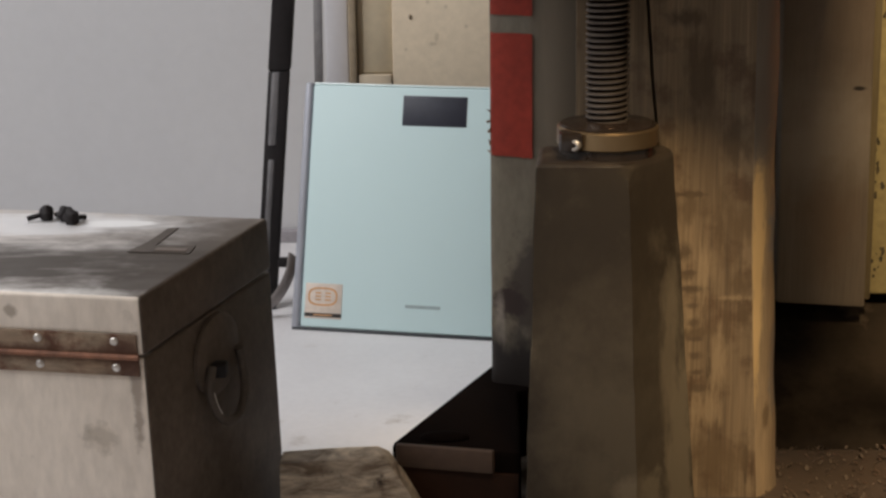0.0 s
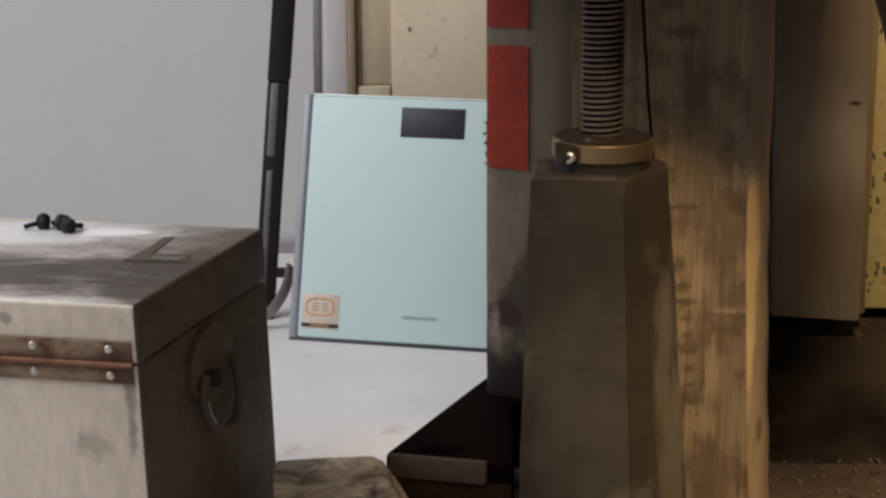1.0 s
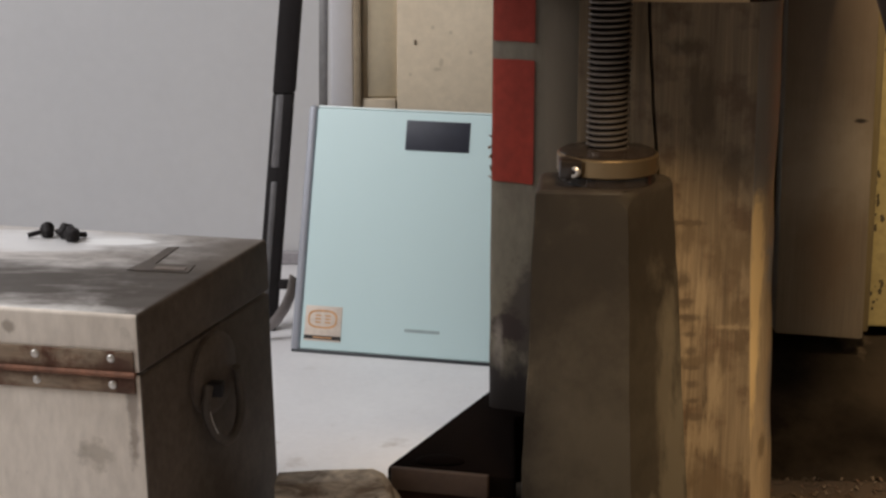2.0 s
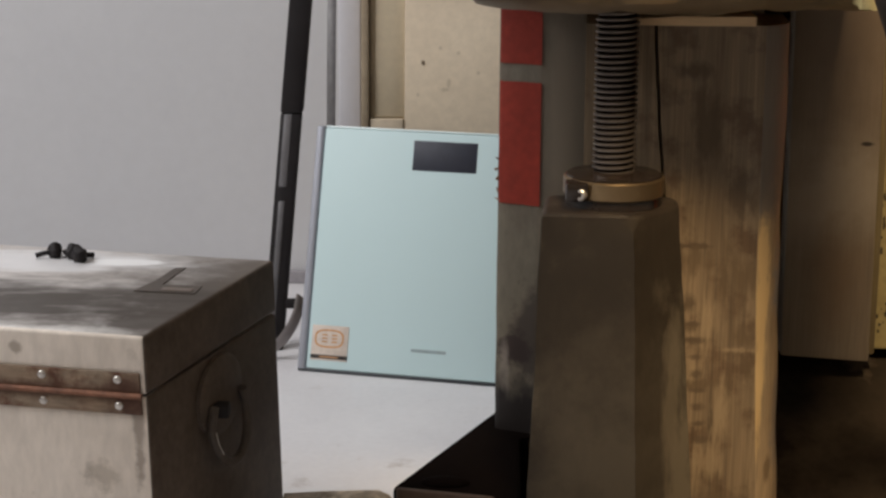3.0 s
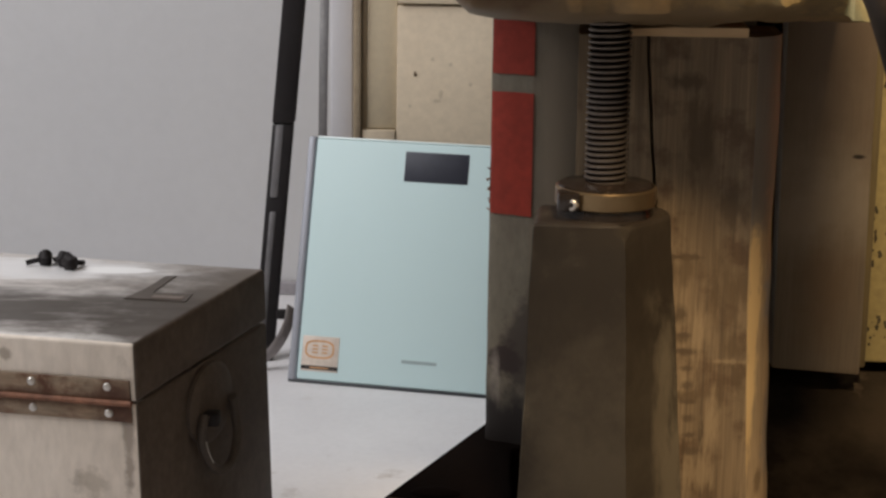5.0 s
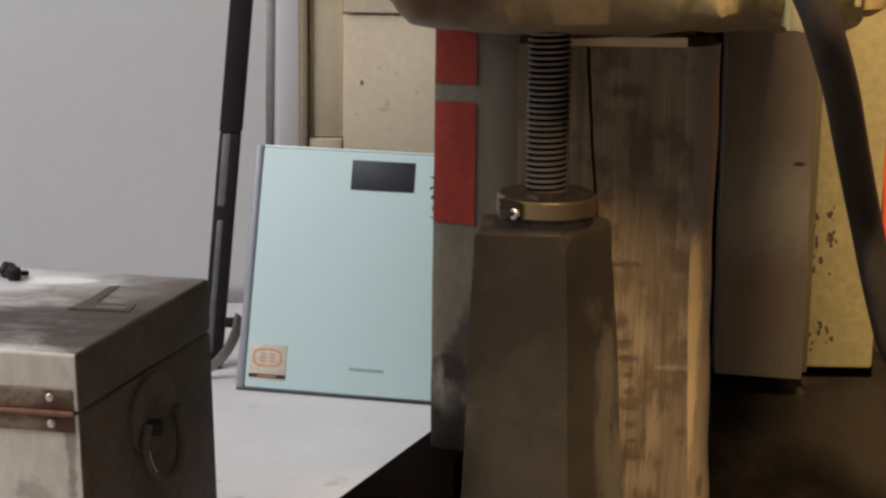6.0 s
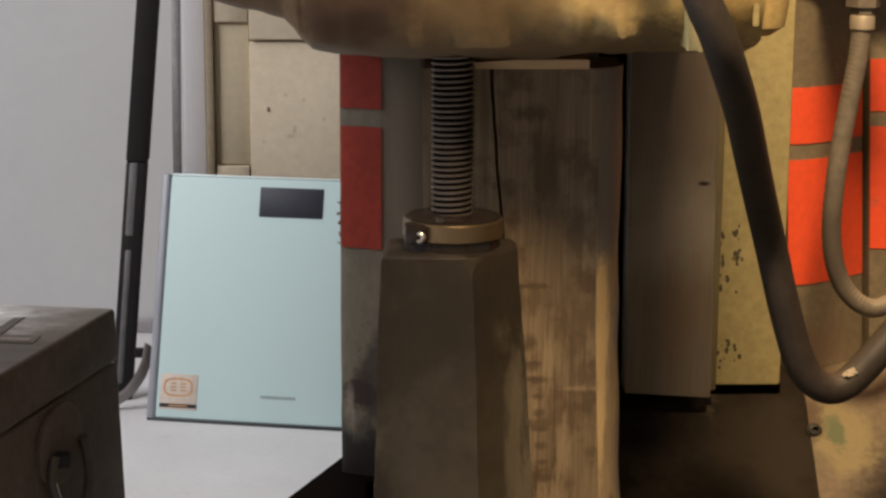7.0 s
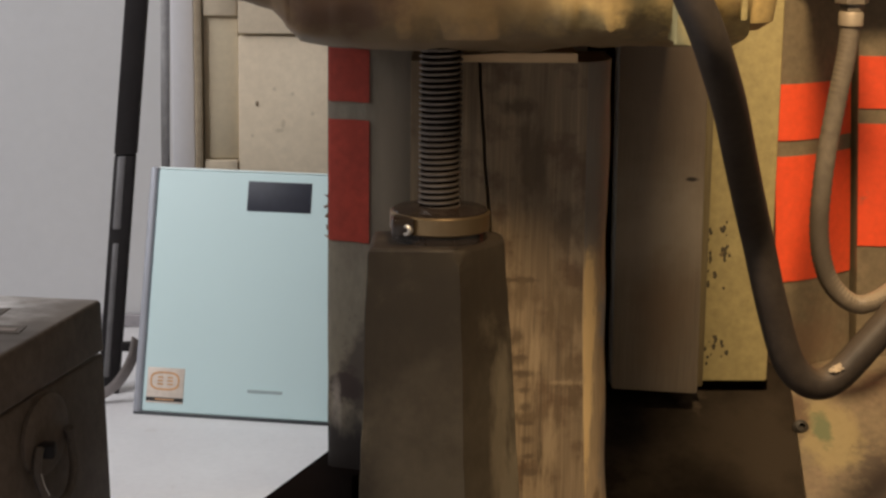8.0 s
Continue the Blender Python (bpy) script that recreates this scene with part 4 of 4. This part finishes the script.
for i in range(len(ST) * 8 - 7):
    k, u = divmod(i, 8)
    u /= 8
    a, b = ST[k], ST[min(k + 1, len(ST) - 1)]
    x, za, zb = [p + (q - p) * u for p, q in zip(a, b)]
    lift = max(0, zb - 0.512)
    if x > 0.03:
        za += 0.0045 * noise.noise(Vector((x * 55, 2, 0))) + 0.0025 * noise.noise(Vector((x * 150, 5, 0)))
    rings.append([(x, 1.4950, 0.86), (x, 1.4950, 0.72), (x, 1.4955, za + 0.05), (x, 1.4975, za + 0.012), (x, 1.5005, za), (x, 1.508, za - 0.35 * (za - zb)), (x, 1.520, zb + 0.006), (x, 1.530, zb), (x, 1.60, zb - 0.012 + lift * 0.5), (x, 1.80, zb - 0.012 + lift * 0.5), (x, 1.88, zb), (x, 1.88, 0.86)])
knee = part("knee", rough_up(rough_up(loft(rings), 0.0034, 24), 0.0016, 70), M_CAST, mm, "yellow cast iron knee, rust and shade painted brown")
part("corner_rib", rough_up(rough_up(chunk(0.337, 0.360, 1.474, 1.520, 0.5130, 0.70), 0.0030, 55), 0.0012, 160), M_YEL, knee, "bright yellow corner rib")
part("boss", rough_up(lathe([(0.020, 0.520), (0.031, 0.527), (0.034, 0.545), (0.034, 0.86)], 0.394, 1.545), 0.001, 30), M_CAST, knee)
part("rib", block(0.3905, 0.3965, 1.500, 1.530, 0.530, 0.86, 0.002), M_YEL, knee)

# ---- slideway board, yellow plate, taped panels ----
b = block(0.3440, 0.4350, 1.900, 1.935, 0.1080, 1.0, 0.0025)
for v in b.verts:
    v.co.z += 0.0 if v.co.z > 0.5 else -0.06 * (v.co.x - 0.344)
    v.co.x += 0.012 * (0.6 - v.co.z) if v.co.z < 0.6 else 0
bd = part("slide_cover", rough_up(b, 0.0006, 20), M_BOARD, mm, "oil-darkened flat slide cover")
part("edge_strip", block(0.4395, 0.4480, 1.910, 1.940, 0.1080, 1.0, 0.002), M_STRIP, bd, "olive painted edge strip")

# added casting, black as the shade in the gap beside the post
part("back_wall", block(0.302, 0.4480, 1.945, 2.20, 0.1085, 1.05, 0.002), M_OIL_SHADE, mm, "added black casting that fills the shaded gap")
yp = mm
b = block(0.4490, 0.5200, 1.930, 2.10, 0.1080, 1.1, 0.003)
side_plate = part("side_plate", b, M_YEL, yp, "yellow painted plate with chipped spots")
PAN = [(0.5215, 1.996), (0.5245, 1.988), (0.532, 1.986), (0.548, 1.991), (0.566, 2.002), (0.585, 2.016), (0.604, 2.032), (0.6195, 2.046)]
b = loft([[(x + 0.05 * (0.45 - z), y, z) for x, y in PAN] + [(0.6195, 2.2, z), (0.5215, 2.2, z)] for z in [0.1075 + 0.0505 * i for i in range(21)]])
part("rounded_panel", b, M_BEIGE, yp, "beige painted rounded panel")
first_panel = bpy.data.objects["rounded_panel"]
PAN2 = [(0.6250, 2.046), (0.6265, 2.040), (0.66, 2.036), (0.72, 2.038), (0.80, 2.045), (1.3, 2.06)]
b = loft([[(x + 0.05 * (0.45 - z), y, z) for x, y in PAN2] + [(1.3, 2.2, z), (0.6255, 2.2, z)] for z in [0.09 + 0.0505 * i for i in range(21)]])
second_panel = part("second_panel", b, M_BEIGE, yp, "beige painted panel")


def tape(line, z0, z1):
    b = strip_face(line, z0, z1, 0.0016, 8)
    for v in b.verts:
        v.co.x += 0.05 * (0.45 - v.co.z)
    return rough_up(b, 0.0004, 40, (2,))


part("orange_tape", tape(PAN[1:], 0.3580, 0.4180), M_ORANGE, first_panel, "bright orange-red tape band")
part("orange_tape", tape(PAN[1:], 0.2040, 0.3405), M_ORANGE, first_panel, "bright orange-red tape band")
part("orange_tape", tape(PAN2[1:], 0.3860, 0.4430), M_ORANGE, second_panel, "bright orange-red tape band")
part("orange_tape", tape(PAN2[1:], 0.2330, 0.3690), M_ORANGE, second_panel, "bright orange-red tape band")
def slope(z):
    """The flared skirt of the machine base."""
    return 1.965 - (0.107 - z) * 1.9


SK = [0.107, 0.095, 0.075, 0.055, 0.035, 0.015, 0.0]
rows = [[(0.134, slope(z), z), (0.25, slope(z) + 0.002, z), (0.40, slope(z), z), (0.5505 - 0.15 * (0.107 - z), slope(z) - 0.001, z), (0.5505 - 0.15 * (0.107 - z), 2.2, z), (0.134, 2.2, z)] for z in SK]
part("recess_panel", rough_up(loft(rows), 0.0006, 25), M_RECESS, yp, "grimy skirt of the base, shadow painted dark")
rows = [[(0.5510 - 0.15 * (0.107 - z), slope(z) - 0.003, z), (0.5560 - 0.15 * (0.107 - z), slope(z) - 0.0065, z), (0.70, slope(z) - 0.008, z), (1.3, slope(z), z), (1.3, 2.2, z), (0.5510 - 0.15 * (0.107 - z), 2.2, z)] for z in SK]
base = part("base_casting", rough_up(loft(rows), 0.0006, 25), M_BEIGE, yp, "dusty beige base casting")


b = lathe([(0.0085, 0.0), (0.0080, 0.0025), (0.0062, 0.0032), (0.0060, 0.0065), (0.0034, 0.0070), (0.0032, 0.002)], 0, 0, 24)
b.transform(Matrix.Translation((0.5490, slope(0.070) - 0.006, 0.070)) @ pose(0, 0, 0, 62))
part("drain_bolt", b, M_JACK, base, "greasy steel bolt")
# black strip painted where the gap under the plate is in shade
part("gap_shadow_bar", block(0.4480, 0.5230, 1.9405, 1.964, 0.0960, 0.1075, 0.001), M_OIL_SHADE, yp, "black strip for the shade in the gap")
random.seed(21)
for cx, cz, n in ((0.4515, 0.262, 4), (0.467, 0.272, 5), (0.469, 0.250, 6), (0.4530, 0.240, 4), (0.4545, 0.222, 3), (0.467, 0.214, 2), (0.461, 0.153, 6), (0.473, 0.148, 4), (0.458, 0.136, 5), (0.455, 0.40, 2)):
    for i in range(n):
        x, z = cx + random.gauss(0, 0.0028), cz + random.gauss(0, 0.0055)
        r = random.uniform(0.0008, 0.0021)
        b = bmesh.new()
        bmesh.ops.create_uvsphere(b, u_segments=8, v_segments=5, radius=1)
        for v in b.verts:
            v.co *= 1 + 0.6 * noise.noise(v.co * 1.7 + Vector((x * 900, z * 700, 0)))
        b.transform(Matrix.Translation((max(x, 0.4505), 1.9300, z)) @ Matrix.Diagonal((r, 0.0006, r * random.uniform(1.0, 2.2), 1)))
        part("chipped_spot", b, M_SPOT, side_plate, "chipped dark paint spot")

# out of view, added to shade the top of the panels
part("ledge", block(0.5260, 1.3, 1.962, 2.06, 0.5350, 0.560, 0.004), M_YEL, mm, "unseen yellow ledge added to shade the taped panels")

# ---- hoses ----
hs = thing("rubber_hose", "thick dark rubber hose hanging in a loop beside the machine", "hose", pose(0.45, 1.65, 0.16))
part("hose", tube([(0.305, 1.445, 0.7), (0.33, 1.437, 0.583), (0.352, 1.44, 0.531), (0.367, 1.46, 0.499), (0.385, 1.5, 0.462), (0.404, 1.55, 0.417), (0.424, 1.6, 0.369), (0.443, 1.64, 0.32), (0.4612, 1.648, 0.2555), (0.4789, 1.652, 0.2065), (0.5012, 1.655, 0.186), (0.5254, 1.66, 0.1911), (0.5602, 1.672, 0.2238), (0.6174, 1.7, 0.2774), (0.6925, 1.75, 0.3329), (0.7748, 1.86, 0.3693)], 0.0145, 20, steps=12), M_HOSE, hs)
b = bmesh.new()
bmesh.ops.create_uvsphere(b, u_segments=20, v_segments=12, radius=1)
for v in b.verts:
    v.co *= 1 + 0.5 * noise.noise(v.co * 1.9)
b.transform(Matrix.Translation((0.5225, 1.653, 0.2005)) @ pose(0, 0, 0, 0, -22, 0) @ Matrix.Diagonal((0.0085, 0.0075, 0.0036, 1)))
part("grease_dab", b, M_DAB, hs, "pale dab of dried grease")
cd = thing("conduit", "ribbed dusty grey conduit with a steel fitting", "conduit", pose(0.57, 1.85, 0.2))
part("conduit", tube([(0.568, 1.85, 0.502), (0.5655, 1.85, 0.465), (0.559, 1.85, 0.423), (0.550, 1.85, 0.355), (0.548, 1.85, 0.286), (0.560, 1.85, 0.239), (0.586, 1.85, 0.2135), (0.615, 1.86, 0.2155), (0.66, 1.90, 0.235), (0.72, 1.97, 0.27), (0.76, 2.05, 0.29)], 0.0100, 16, ridge=0.0006, steps=16), M_COND, cd)
part("ferrule", lathe([(0.0110, 0.4930), (0.0122, 0.4945), (0.0122, 0.5065), (0.0112, 0.5080)], 0.568, 1.85, 24), M_FERRULE, cd, "dusty pale steel ferrule")
part("gland_nut", lathe([(0.0110, 0.5085), (0.0120, 0.5090), (0.0120, 0.5150), (0.0170, 0.5160), (0.0175, 0.5320), (0.0150, 0.5340)], 0.568, 1.85, 6), M_COND, cd)
part("bracket", block(0.552, 0.604, 1.830, 1.961, 0.5345, 0.548, 0.003), M_YEL, cd)

# ---- swarf on the floor ----
random.seed(33)
bm = bmesh.new()
for i in range(2600):
    x, y = random.uniform(0.30, 0.80), random.uniform(1.52, 1.765)
    s = 0.0006 + 0.0026 * random.random() ** 3
    a = random.uniform(0, 6.28)
    z = random.uniform(0.0004, 0.0022)
    ca, sa = math.cos(a), math.sin(a)
    p = [(x + (ca * u - sa * v) * s, y + (sa * u + ca * v) * s, z + w) for u, v, w in ((-1.6, -0.4, 0), (0, -0.6, s * 0.9), (1.6, -0.2, 0.0003), (1.4, 0.5, 0.0006), (0, 0.4, s * 1.1), (-1.5, 0.6, 0.0002))]
    q = [bm.verts.new(c) for c in p]
    bm.faces.new((q[0], q[1], q[4], q[5]))
    bm.faces.new((q[1], q[2], q[3], q[4]))
single("metal_swarf", bm, M_CHIP, "scattered curled metal swarf on the oily floor", "swarf", kind="stuff", smooth=False)
